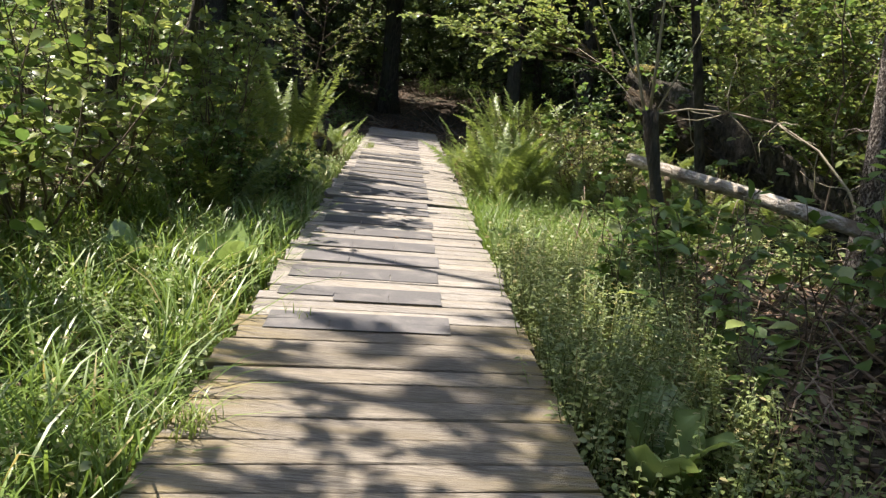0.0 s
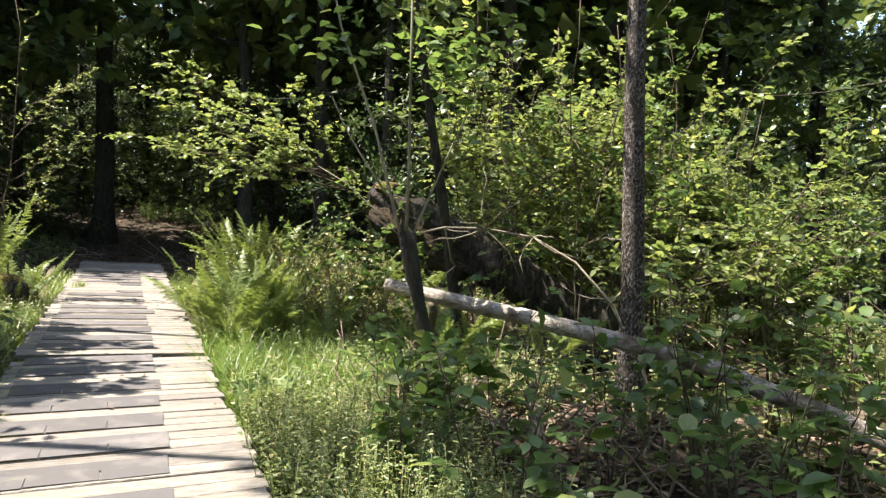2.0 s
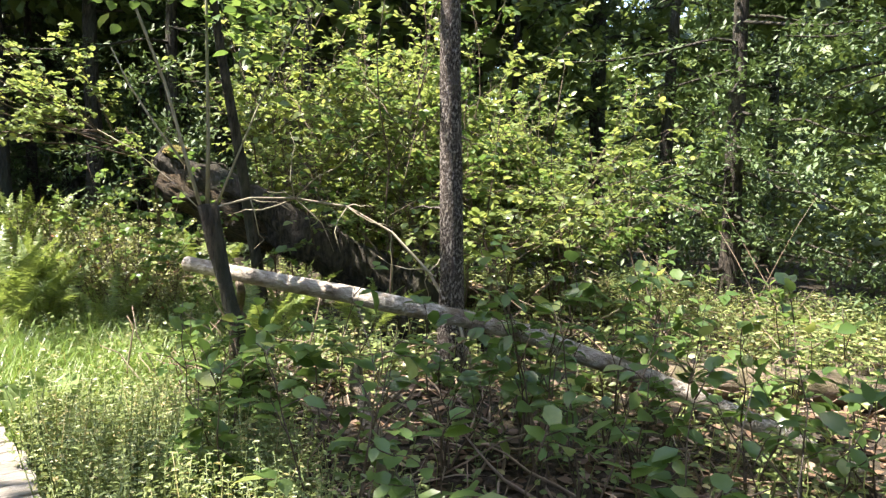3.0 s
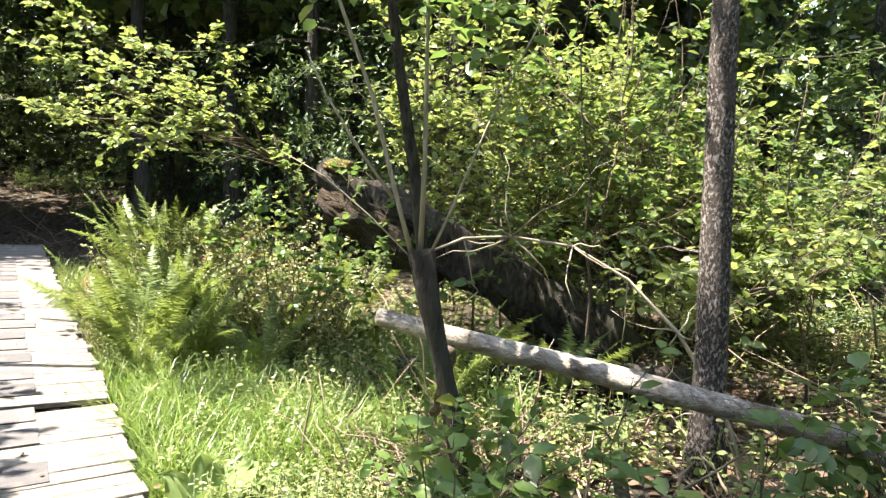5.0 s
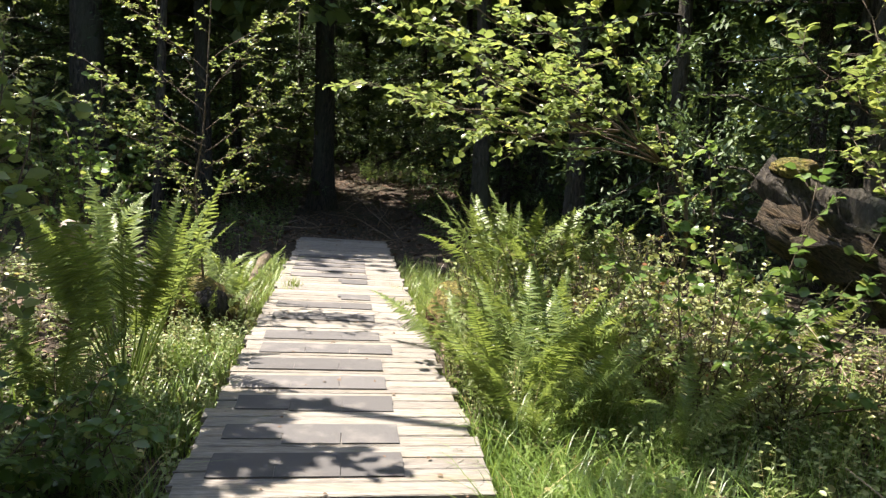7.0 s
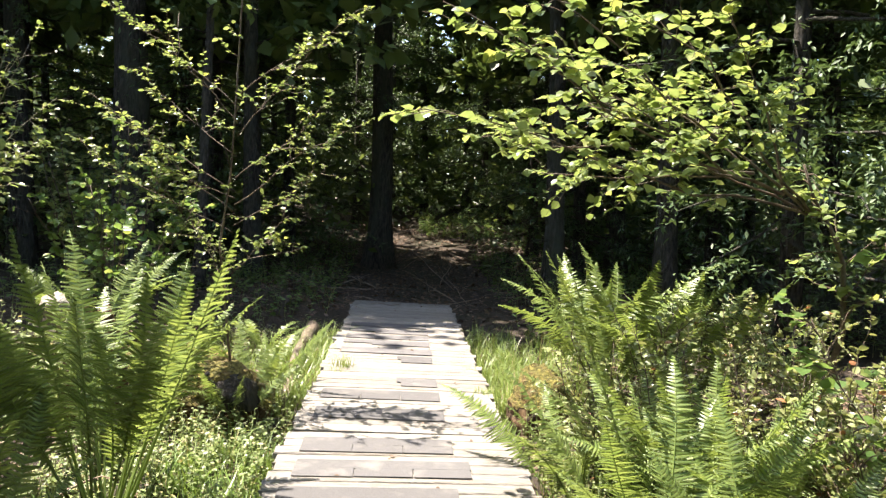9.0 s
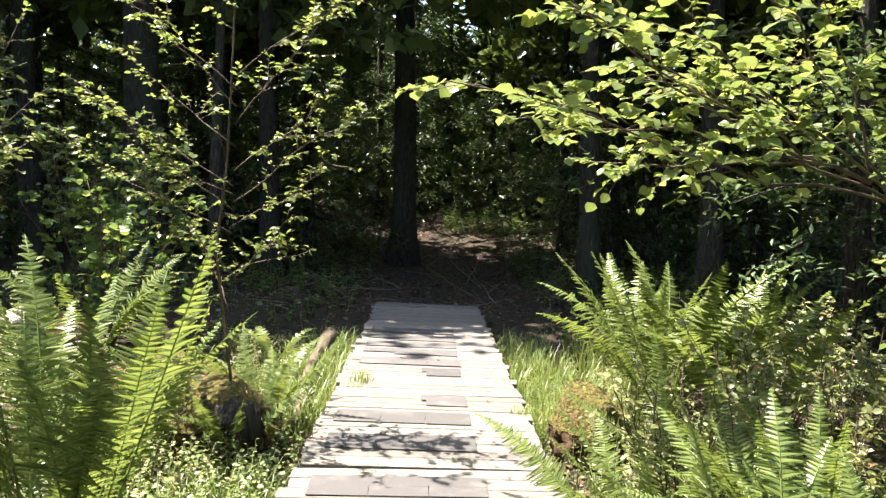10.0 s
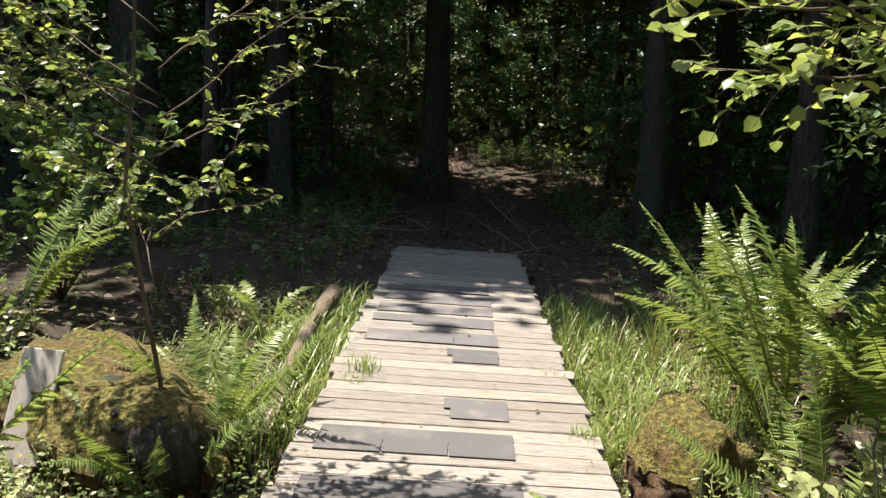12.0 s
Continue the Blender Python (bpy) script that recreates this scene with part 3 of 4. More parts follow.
def rosette(x, y, n, size, seed, label):
    """A clump of very large, wavy, upright basal leaves."""
    rng = np.random.default_rng(seed)
    z = float(ground_z(x, y))
    root = thing("skunk_cabbage", label, "plant", "skunk cabbages", at=(x, y, z))
    for k in range(n):
        L = size * rng.uniform(0.7, 1.15)
        us, vs = np.linspace(0, 1, 9), np.linspace(-1, 1, 7)
        ang = radians(rng.uniform(62, 86)) - us * rng.uniform(0.2, 0.9)
        yy = np.concatenate([[0], np.cumsum(np.cos(ang[:-1]) * L / 8)])
        zz = np.concatenate([[0], np.cumsum(np.sin(ang[:-1]) * L / 8)])
        wid = L * 0.25 * np.array((0.10, 0.42, 0.78, 0.98, 1.0, 0.93, 0.75, 0.45, 0.04))
        V = np.zeros((9, 7, 3))
        V[..., 0] = wid[:, None] * vs
        V[..., 1] = yy[:, None] + 0.012 * rng.standard_normal((9, 7))
        V[..., 2] = zz[:, None] + 0.35 * wid[:, None] * vs ** 2 + 0.02 * np.sin(us * 14 + k)[:, None] * np.abs(vs)
        i, j = np.meshgrid(np.arange(8), np.arange(6), indexing="ij")
        a = (i * 7 + j).ravel()
        me = quick_mesh("leaf", V.reshape(-1, 3), [np.stack([a, a + 1, a + 8, a + 7], -1)])
        me.polygons.foreach_set("use_smooth", np.ones(len(me.polygons), dtype=bool))
        ob = part("leaf", me, M_CABBAGE, root)
        ob.matrix_basis = pose(0, 0, -0.02, 0, 0, 360 * (k + rng.uniform(-0.2, 0.2)) / n)
    return root


def log(name, label, pts, radii, mat, seed, sides=14, knobs=0.05, category="log", cap=None):
    """A round timber along points, with stubs of broken branches."""
    rng = np.random.default_rng(seed)
    pts = np.asarray(pts, float)
    t = np.linspace(0, 1, len(pts))
    tt = np.linspace(0, 1, 14)
    P = np.stack([np.interp(tt, t, pts[:, i]) for i in range(3)], -1) + rng.standard_normal((14, 3)) * 0.008
    R = np.interp(tt, t, radii)
    w = Wood()
    w.tube(P, R, sides, knobs, rng)
    root = thing(name, label, category, at=tuple(pts[0]))
    a = part("timber", w.mesh("timber"), mat, root)
    a.matrix_parent_inverse = Matrix.Translation(-Vector(pts[0]))
    for k in range(3):
        i = int(rng.integers(2, 12))
        d = rng.standard_normal(3)
        d[2] = abs(d[2])
        d /= np.linalg.norm(d)
        s = Wood()
        s.tube([P[i], P[i] + d * (R[i] + rng.uniform(0.03, 0.08))], (R[i] * 0.25, R[i] * 0.16), 6)
        o = part("branch_stub", s.mesh("stub"), mat, root)
        o.matrix_parent_inverse = a.matrix_parent_inverse
    return root


def mound(name, label, x, y, z, rx, ry, rz, mat, seed, rough=0.18, category="stump", turn=0, capmat=None):
    """A rough rotten stump or mossy hump, with a moss cap."""
    root = thing(name, label, category, at=(x, y, z))

    def lump(nm, m, grow, lo):
        bm = bmesh.new()
        bmesh.ops.create_icosphere(bm, subdivisions=4, radius=1.0)
        for v in bm.verts:
            n1 = noise.fractal(v.co * 1.3 + Vector((seed, 0, 0)), 0.9, 2.1, 6) + 0.35 * noise.noise(v.co * 9 + Vector((0, 0, seed)))
            k = 1 + rough * n1
            c = v.co
            blocky = 0.8 + 0.2 / max(abs(c.x), abs(c.y), abs(c.z))
            v.co = Vector((c.x * rx * k * blocky, c.y * ry * k * blocky, c.z * rz * k * blocky)) * grow
        if lo is not None:
            bmesh.ops.delete(bm, geom=[f for f in bm.faces if f.calc_center_median().z < lo * rz + 0.25 * rz * noise.noise(f.calc_center_median() * 6 + Vector((0, seed, 0)))], context='FACES')
        me = bpy.data.meshes.new(nm)
        bm.to_mesh(me)
        bm.free()
        me.polygons.foreach_set("use_smooth", np.ones(len(me.polygons), dtype=bool))
        ob = part(nm, me, m, root)
        ob.matrix_basis = pose(0, 0, 0, 0, 0, turn)

    lump("wood", mat, 1.0, None)
    if capmat:
        lump("moss_cap", capmat, 1.03, 0.12)
    return root


# ---- timber on the ground, stumps, snags ----
log("fallen_log", "pale barkless fallen log propped on brush", [(1.62, 6.40, 0.80), (2.05, 5.65, 0.74), (2.42, 5.12, 0.69), (2.78, 4.68, 0.62), (3.2, 4.15, 0.46), (3.65, 3.6, 0.22), (3.95, 3.25, 0.04)], (0.046, 0.049, 0.05, 0.05, 0.05, 0.05, 0.05), M_LOG, 1)
log("old_log", "grey mossy log lying in the litter", [(4.0, 5.2, 0.10), (5.1, 4.28, 0.14), (6.3, 3.3, 0.08)], (0.11, 0.12, 0.12), M_OLDLOG, 2)
log("pole_log", "thin weathered pole among brambles", [(2.15, 5.2, 0.34), (1.8, 4.44, 0.22), (1.55, 3.6, -0.05)], (0.03, 0.035, 0.04), M_OLDLOG, 3)
log("prop_log", "short dead limb under the pale log", [(2.1, 6.75, 0.05), (1.95, 6.3, 0.4), (1.8, 5.98, 0.72)], (0.035, 0.03, 0.025), M_OLDLOG, 4)
log("leaning_snag", "thick dark snag leaning, its top snapped off", [(2.35, 9.35, 1.56), (2.6, 9.1, 1.38), (3.1, 8.7, 1.08), (3.8, 8.2, 0.65), (4.6, 7.7, 0.1)], (0.10, 0.16, 0.20, 0.23, 0.27), M_BARK, 5, 22, 0.18, "snag")
log("torn_slab", "torn orange slab of rotten wood under the snag", [(2.36, 9.28, 1.34), (2.6, 9.05, 1.20), (2.95, 8.78, 0.98), (3.25, 8.55, 0.80)], (0.09, 0.19, 0.20, 0.15), M_SNAG, 15, 22, 0.16, "snag")
mound("moss_tuft", "yellow-green moss cushion on the snag", 2.48, 9.18, 1.60, 0.13, 0.12, 0.06, M_MOSS, 6.0, 0.3, "moss", 0)
log("cross_log", "dark decaying log behind the sprouting stool", [(2.5, 7.9, 0.1), (3.3, 7.5, 0.15), (4.6, 6.9, 0.1)], (0.12, 0.13, 0.13), M_BARK, 12)
log("leaning_log", "short leaning log with peeling pale bark", [(-2.25, 10.95, 0.8), (-2.18, 11.2, 0.5), (-2.08, 11.45, -0.15)], (0.07, 0.085, 0.10), M_LOG, 7)
mound("rotten_stump", "tall red-brown rotten stump", -2.30, 11.72, 0.2, 0.18, 0.18, 0.46, M_ROT, 2.0, 0.4, "stump", 20, None)
mound("mossy_mound", "low rotten log end under orange-green moss", -1.88, 12.42, -0.05, 0.80, 0.42, 0.30, M_ROT, 4.5, 0.3, "stump", -42, M_MOSS)
log("rotten_log", "dark broken end of a rotten log under moss", [(-1.24, 11.74, 0.07), (-1.5, 11.98, 0.08), (-1.9, 12.35, 0.08)], (0.11, 0.13, 0.14), M_BARK, 19, 16, 0.14)
mound("mossy_stump", "knee-high stump crowned with golden moss", 0.95, 12.35, -0.06, 0.24, 0.26, 0.28, M_ROT, 8.5, 0.35, "stump", 0, M_MOSS)
log("edge_log", "thin grey log along the boardwalk edge", [(-1.10, 12.5, -0.14), (-1.16, 13.4, -0.08), (-1.2, 14.4, -0.03), (-1.15, 14.95, 0.05)], (0.04, 0.045, 0.045, 0.08), M_OLDLOG, 9)


def make_board_scrap():
    bm = bmesh.new()
    bmesh.ops.create_cube(bm, size=1.0)
    bmesh.ops.scale(bm, vec=(0.17, 0.024, 0.50), verts=bm.verts)
    bmesh.ops.bevel(bm, geom=bm.edges[:], offset=0.004, segments=1, affect='EDGES')
    me = bpy.data.meshes.new("board_scrap")
    bm.to_mesh(me)
    bm.free()
    ob = part("board_scrap", me, M_BOARD)
    ob.matrix_basis = pose(-1.98, 12.0, 0.14, -28, 5, 10)
    tagged(ob, "pale sawn board end stuck in the ground", "board")


make_board_scrap()


def make_arch_branch():
    rng = np.random.default_rng(21)
    root = thing("arching_branch", "bare pale branch arching to the ground", "branch", at=(1.62, 5.95, 1.1))
    w = Wood()
    c = np.array([(1.62, 5.95, 1.18), (1.9, 6.1, 1.24), (2.25, 6.2, 1.25), (2.63, 6.16, 1.21), (2.9, 6.0, 1.05), (3.05, 5.75, 0.8), (3.15, 5.5, 0.45), (3.2, 5.35, 0.1)])
    w.tube(c, np.linspace(0.006, 0.013, 8), 6)
    for k in range(16):
        i = int(rng.integers(1, 7))
        d = rng.standard_normal(3) * (0.28, 0.28, 0.3)
        w.tube(wander(c[i], c[i] + d, 5, rng, 0.03), np.linspace(0.006, 0.0015, 5), 3)
    o = part("wood", w.mesh("wood"), M_STEM, root)
    o.matrix_parent_inverse = Matrix.Translation((-1.62, -5.95, -1.1))


make_arch_branch()


def make_forked_stump():
    """Cut stool with pale poles sprouting from it."""
    rng = np.random.default_rng(8)
    b = np.array((1.50, 5.92, 0.0))
    root = thing("coppiced_sapling", "dark stool sprouting four slim pale poles", "tree", at=tuple(b))
    w = Wood()
    w.tube([(1.84, 5.70, -0.1), (1.78, 5.73, 0.15), (1.71, 5.77, 0.45), (1.64, 5.82, 0.75), (1.58, 5.86, 1.0), (1.55, 5.88, 1.20)], (0.075, 0.056, 0.048, 0.045, 0.05, 0.056), 12, 0.12, rng)
    poles = [[(1.53, 5.88, 1.12), (1.44, 5.95, 1.45), (1.33, 6.02, 1.85), (1.1, 6.15, 2.5), (0.95, 6.2, 3.1)],
             [(1.44, 5.95, 1.42), (1.30, 6.05, 1.62), (1.16, 6.13, 1.85), (1.08, 6.2, 2.05)],
             [(1.55, 5.87, 1.15), (1.53, 5.86, 1.6), (1.50, 5.86, 2.1), (1.44, 5.86, 3.4)],
             [(1.57, 5.86, 1.15), (1.64, 5.8, 1.4), (1.76, 5.74, 1.75), (1.95, 5.6, 2.3)],
             [(1.52, 5.9, 1.15), (1.40, 6.1, 1.32), (1.25, 6.3, 1.5), (1.1, 6.5, 1.6)]]
    o = part("stool", w.mesh("stool"), M_BARK, root)
    o.matrix_parent_inverse = Matrix.Translation(-Vector(b))
    for p, r in zip(poles, (0.012, 0.008, 0.013, 0.008, 0.004)):
        w = Wood()
        w.tube(np.array(p) + rng.standard_normal((len(p), 3)) * 0.006, np.linspace(r, r * 0.5, len(p)), 7)
        o = part("pole", w.mesh("pole"), M_STEM, root)
        o.matrix_parent_inverse = Matrix.Translation(-Vector(b))
    P = np.concatenate([wander((1.1, 6.15, 2.3), (0.6, 5.2, 2.7), 30, rng, 0.02), wander((1.46, 5.9, 2.3), (2.2, 5.2, 2.6), 30, rng, 0.02), wander((1.8, 5.7, 2.1), (2.0, 6.4, 2.4), 30, rng, 0.02)])
    P = np.repeat(P, 3, 0) + rng.standard_normal((270, 3)) * 0.12
    o = part("crown", leaf_mesh("crown", P, rng.standard_normal((270, 3)) * (1, 1, 0.3), np.array((0, 0, 1.0)) + rng.standard_normal((270, 3)) * 0.35, 0.10, (LEAF_V, LEAF_F)), M_BROAD, root)
    o.matrix_parent_inverse = Matrix.Translation(-Vector(b))


make_forked_stump()

# ---- trees beside the walk ----
grow_tree("tree", "slim tree with scaly grey-brown bark", on_ground(3.19, 5.6), 9.0, 0.088, 0.5, 1.8, 31, 0.11, 12, 10, (-0.09, 0.0), M_SCALY, M_CANOPY, 8)
grow_tree("tree", "young dark-barked tree behind the snag", on_ground(3.1, 8.35), 6.4, 0.06, 0.45, 1.8, 32, 0.12, 13, 15, (-0.24, -0.05), M_BARK, M_CANOPY, 4)
grow_tree("tree", "slim grey trunk in the shade", on_ground(7.0, 15.8), 10.0, 0.15, 0.55, 2.0, 33, 0.14, 10, 10, (LEAN, 0), M_SCALY, M_CANOPY, 4)
grow_tree("tree", "large dark trunk at the end of the boardwalk", on_ground(-0.68, 23.2), 15.0, 0.27, 0.4, 4.5, 34, 0.22, 12, 22, (-0.05, 0), M_BARK, M_CANOPY, 10)

# three trees added to cast shade on ferns, right-hand grass and far planks
grow_tree("tree", "leafy tree added to shade the ferns", on_ground(-3.15, 8.45), 5.8, 0.07, 0.52, 1.3, 48, 0.14, 20, 22, (0.0, 0.0), M_BARK, M_CANOPY, 3)
grow_tree("tree", "tall slender leafy tree added to shade the right-hand grass", on_ground(-3.15, 10.3), 12.0, 0.09, 0.72, 1.1, 49, 0.16, 20, 22, (0.18, -0.03), M_BARK, M_CANOPY, 3)
grow_tree("tree", "leafy tree added to shade the end of the boardwalk", on_ground(-3.3, 18.3), 8.2, 0.10, 0.5, 1.9, 57, 0.16, 13, 20, (0.0, 0.0), M_BARK, M_CANOPY, 4)
# shade crowns added unseen over the near end, off to the sunny side
grow_tree("tree", "leafy tree added out of view to shade the near planks", on_ground(-2.85, 3.0), 7.6, 0.07, 0.66, 1.5, 41, 0.12, 16, 19, (0.12, 0.05), M_BARK, M_CANOPY, 0)
grow_tree("tree", "tall leafy tree added out of view to shade the near undergrowth", on_ground(-3.9, 4.4), 14.0, 0.10, 0.70, 2.2, 46, 0.2, 19, 28, (0.10, 0.02), M_BARK, M_CANOPY, 0)
grow_tree("tree", "tall leafy tree added among the shrubs to shade the undergrowth", on_ground(-3.6, 6.6), 13.5, 0.08, 0.72, 1.6, 50, 0.18, 16, 22, (0.14, 0.0), M_BARK, M_CANOPY, 0)
grow_tree("tree", "leafy tree added out of view for shade beside the boardwalk", on_ground(-5.6, 0.4), 9.0, 0.12, 0.5, 2.4, 42, 0.15, 11, 14, (0.10, 0.05), M_BARK, M_CANOPY, 0)
# two small trees added to shade the left ferns and deck edge
grow_tree("tree", "small leafy tree added for shade beside the boardwalk", on_ground(-2.5, 9.35), 4.8, 0.045, 0.5, 1.1, 43, 0.13, 20, 20, (0.0, 0.0), M_BARK, M_CANOPY, 0)
grow_tree("tree", "small leafy tree added for shade beside the boardwalk", on_ground(-3.0, 7.6), 5.2, 0.05, 0.5, 1.2, 47, 0.13, 20, 20, (0.0, 0.0), M_BARK, M_CANOPY, 0)
grow_tree("tree", "broad old trunk in the forest shade", on_ground(-4.9, 20.2), 15.0, 0.36, 0.36, 3.9, 45, 0.34, 14, 24, (LEAN, 0), M_BARK, M_CANOPY, 8, twigs=12)


def make_woods():
    """Forest trees around: a few kinds, each copied."""
    rng = random.Random(77)
    kinds = [grow_tree("tree", "tall dark-barked forest tree", (-9.0, 24.0, float(ground_z(-9, 24))), 13, 0.2, 0.33, 3.6, 51, 0.44, 14, 24, (LEAN, 0), M_BARK, M_CANOPY, 10, twigs=11),
             grow_tree("tree", "tall dark-barked forest tree", (7.5, 23.0, float(ground_z(7.5, 23))), 14, 0.16, 0.28, 3.3, 52, 0.44, 14, 24, (LEAN, 0.01), M_BARK, M_CANOPY, 12, twigs=11),
             grow_tree("hemlock", "dark conifer with drooping boughs", (9.5, 7.5, float(ground_z(9.5, 7.5))), 10, 0.14, 0.05, 2.5, 53, 0.10, 30, 48, (LEAN, 0), M_BARK, M_NEEDLE, 6, "conifers", 0.3, (DIAM_V * np.array((0.6, 1, 1)), DIAM_F), 10, 0.45),
             grow_tree("tree", "slim forest tree with low leafy boughs", (-13.0, 14.0, float(ground_z(-13, 14))), 8, 0.08, 0.10, 2.0, 54, 0.19, 16, 26, (LEAN, 0), M_BARK, M_CANOPY, 6)]
    spots = [(-9, 26, 2), (-6.5, 28, 2), (-4.2, 30.5, 2), (-1.6, 30.0, 2), (4.6, 26.0, 2), (6.4, 24.0, 2), (5.4, 29.5, 2), (2.4, 31.0, 2), (8.4, 27.0, 2), (-8.2, 31.0, 2), (0.6, 36.5, 2), (-3.0, 35.0, 2), (4.4, 35, 2), (-4.4, 24.2, 0), (-5.6, 26.0, 1), (-2.9, 20.6, 0), (-3.4, 23.4, 1), (-7.2, 21.0, 0), (-9.2, 20.0, 1), (2.5, 19.6, 1), (3.9, 18.0, 0), (-6.0, 23.5, 2), (-2.6, 23.0, 2), (-4.0, 21.8, 2), (-7.8, 22.6, 2),
             (5.4, 20.0, 2), (2.9, 24.5, 2), (4.6, 15.6, 2), (6.6, 18.2, 1), (3.9, 28.0, 1), (-0.6, 33.0, 2), (-1.8, 36, 0), (2.2, 35.5, 1), (3.4, 21.8, 2), (4.4, 22.6, 0), (3.2, 31, 2), 
             (6.4, 14.2, 2), (7.8, 12.6, 1), (9.0, 14.5, 0), (8.2, 17.0, 2), (8.8, 3.4, 2), (10.4, 5.4, 2), (11.0, 9.8, 2), (9.4, 11.8, 3), (7.4, 0.8, 2), (12.0, 2.2, 1), (6.2, -2.5, 0), (6.0, 13.0, 0),
             (-12.5, 3.0, 3), (-13.5, 6.0, 0), (-12.6, 9.0, 3), (-14.0, 11.5, 1), (-12.4, 16.5, 2), (-9.0, -2.5, 0), (-4.5, -5.5, 1), (2.5, -6.5, 0), (-14.0, 18.5, 0), (12.5, 12.5, 0), (13.0, 17.0, 1), (10.8, 20.0, 0), (14.0, 7.0, 1), (-10.5, 18.8, 2), (-8.6, 19.6, 2)]
    for i in range(100):
        a, r = rng.uniform(0, 2 * math.pi), rng.uniform(15, 44)
        x, y = r * math.cos(a), 10 + r * math.sin(a)
        if (abs(x - 0.6) < 2.2 and y > 0) or (-12 < x < 0 and 0 < y < 19.5) or (abs(y - 27.4 - 0.3 * (1 - x)) < 2.2 and -9 < x < 2):
            continue
        spots.append((x, y, rng.choice((0, 1, 2, 2, 3))))
    for x, y, k in spots:
        s = rng.uniform(0.88, 1.12)
        copy_thing(kinds[k], pose(x, y, float(ground_z(x, y)), 0, 0, rng.uniform(-25, 25) if k != 2 else rng.uniform(0, 40)) @ Matrix.Scale(s, 4))


make_woods()


def make_far_woods():
    """Dense understorey and far woods that close every view, plus an added shade canopy: one mesh of leaf sprays."""
    rng = np.random.default_rng(91)
    P, S = [], []
    for _ in range(6500):
        a = rng.uniform(0, 2 * np.pi)
        r = rng.uniform(14.5, 40) if rng.random() < 0.6 else rng.uniform(40, 62)
        x, y = r * np.cos(a), 9 + r * np.sin(a)
        if abs(x - 0.8) < 1.5 + 0.04 * max(0, y - 22) and 0 < y < 32 or (abs(y - 26.6 - 0.5 * (1 - x)) < 1.6 and -5 < x < 1):
            continue
        h = rng.uniform(0.8, 4.0) if r < 26 else rng.uniform(2.0, 13.0)
        n = 34
        c = np.array((x, y, float(ground_z(x, y))))
        P.append(c + np.stack([rng.normal(0, 0.7, n), rng.normal(0, 0.7, n), h * rng.random(n) ** 0.8], -1))
        S.append(rng.uniform(0.14, 0.3, n) * (1 if r < 26 else 2.6))
    for _ in range(2600):
        a, r = rng.uniform(0, 2 * np.pi), rng.uniform(44, 64)
        x, y = r * np.cos(a), 9 + r * np.sin(a)
        n = 26
        P.append(np.array((x, y, float(ground_z(x, y)))) + np.stack([rng.normal(0, 0.9, n), rng.normal(0, 0.9, n), rng.uniform(7, 20) * rng.random(n)], -1))
        S.append(rng.uniform(0.6, 1.3, n))
    # unseen high canopy added to shade woods past the boardwalk, holed over the clearing
    for _ in range(2000):
        x, y, z = rng.uniform(-17, 9), rng.uniform(17.6, 44), rng.uniform(8.5, 13.5)
        if np.hypot(x + 4.3, y - 30.2) < 2.3:
            continue
        n = 20
        P.append(np.array((x, y, z + 0.09 * max(0, y - 21.5))) + rng.normal(0, 0.55, (n, 3)) * (1, 1, 0.5))
        S.append(rng.uniform(0.25, 0.45, n))
    P, S = np.concatenate(P), np.concatenate(S)
    n = len(P)
    me = leaf_mesh("far_woods", P, rng.standard_normal((n, 3)) * (1, 1, 0.4), np.array((0, 0, 0.8)) + rng.standard_normal((n, 3)) * 0.6, S, (DIAM_V, DIAM_F))
    tagged(part("far_woods", me, M_CANOPY), "dense dark understorey of the surrounding woods, with an added unseen shade canopy", "woods", "", "stuff")


make_far_woods()

# ---- shrubs and saplings ----
HAZEL_ENDS = ((-0.2, 10.35, 1.95), (0.3, 10.6, 2.5), (0.2, 11.2, 1.9), (0.9, 10.4, 2.6), (1.8, 11.6, 3.0),
              (0.9, 12.4, 1.8), (0.1, 10.9, 2.8), (0.0, 10.5, 2.5), (1.6, 12.4, 2.5), (0.6, 12.0, 2.8))
grow_shrub("hazel_shrub", "leafy hazel leaning out over the boardwalk", "shrub", on_ground(3.5, 12.5),
           [(2.7, 12.1, 1.95, 0.035)] + [(*e, 0.012, 2.95 - 0.25 * (k % 3), 12.2, 1.6 + 0.15 * (k % 3)) for k, e in enumerate(HAZEL_ENDS)],
           0.086, M_HAZEL, M_TWIG, 61, 23, 0.55, 9, (ROUND_V, LEAF_F), 0.32, 0.15, 0.016, first=0.3)
grow_shrub("stool_sprout", "broad-leaved sprouts around the stool's foot", "shrub", on_ground(1.62, 5.6),
           [(1.42, 5.5, 0.5, 0.005), (1.7, 5.35, 0.52, 0.005), (1.55, 5.2, 0.42, 0.005), (1.9, 5.4, 0.6, 0.005), (1.78, 5.2, 0.4, 0.004), (1.35, 5.7, 0.42, 0.004), (1.58, 5.55, 0.6, 0.004)],
           0.085, M_BROAD, M_TWIG, 83, 9, 0.26, 7, (LEAF_V, LEAF_F), 0.5, 0.2, 0.006, first=0.2)
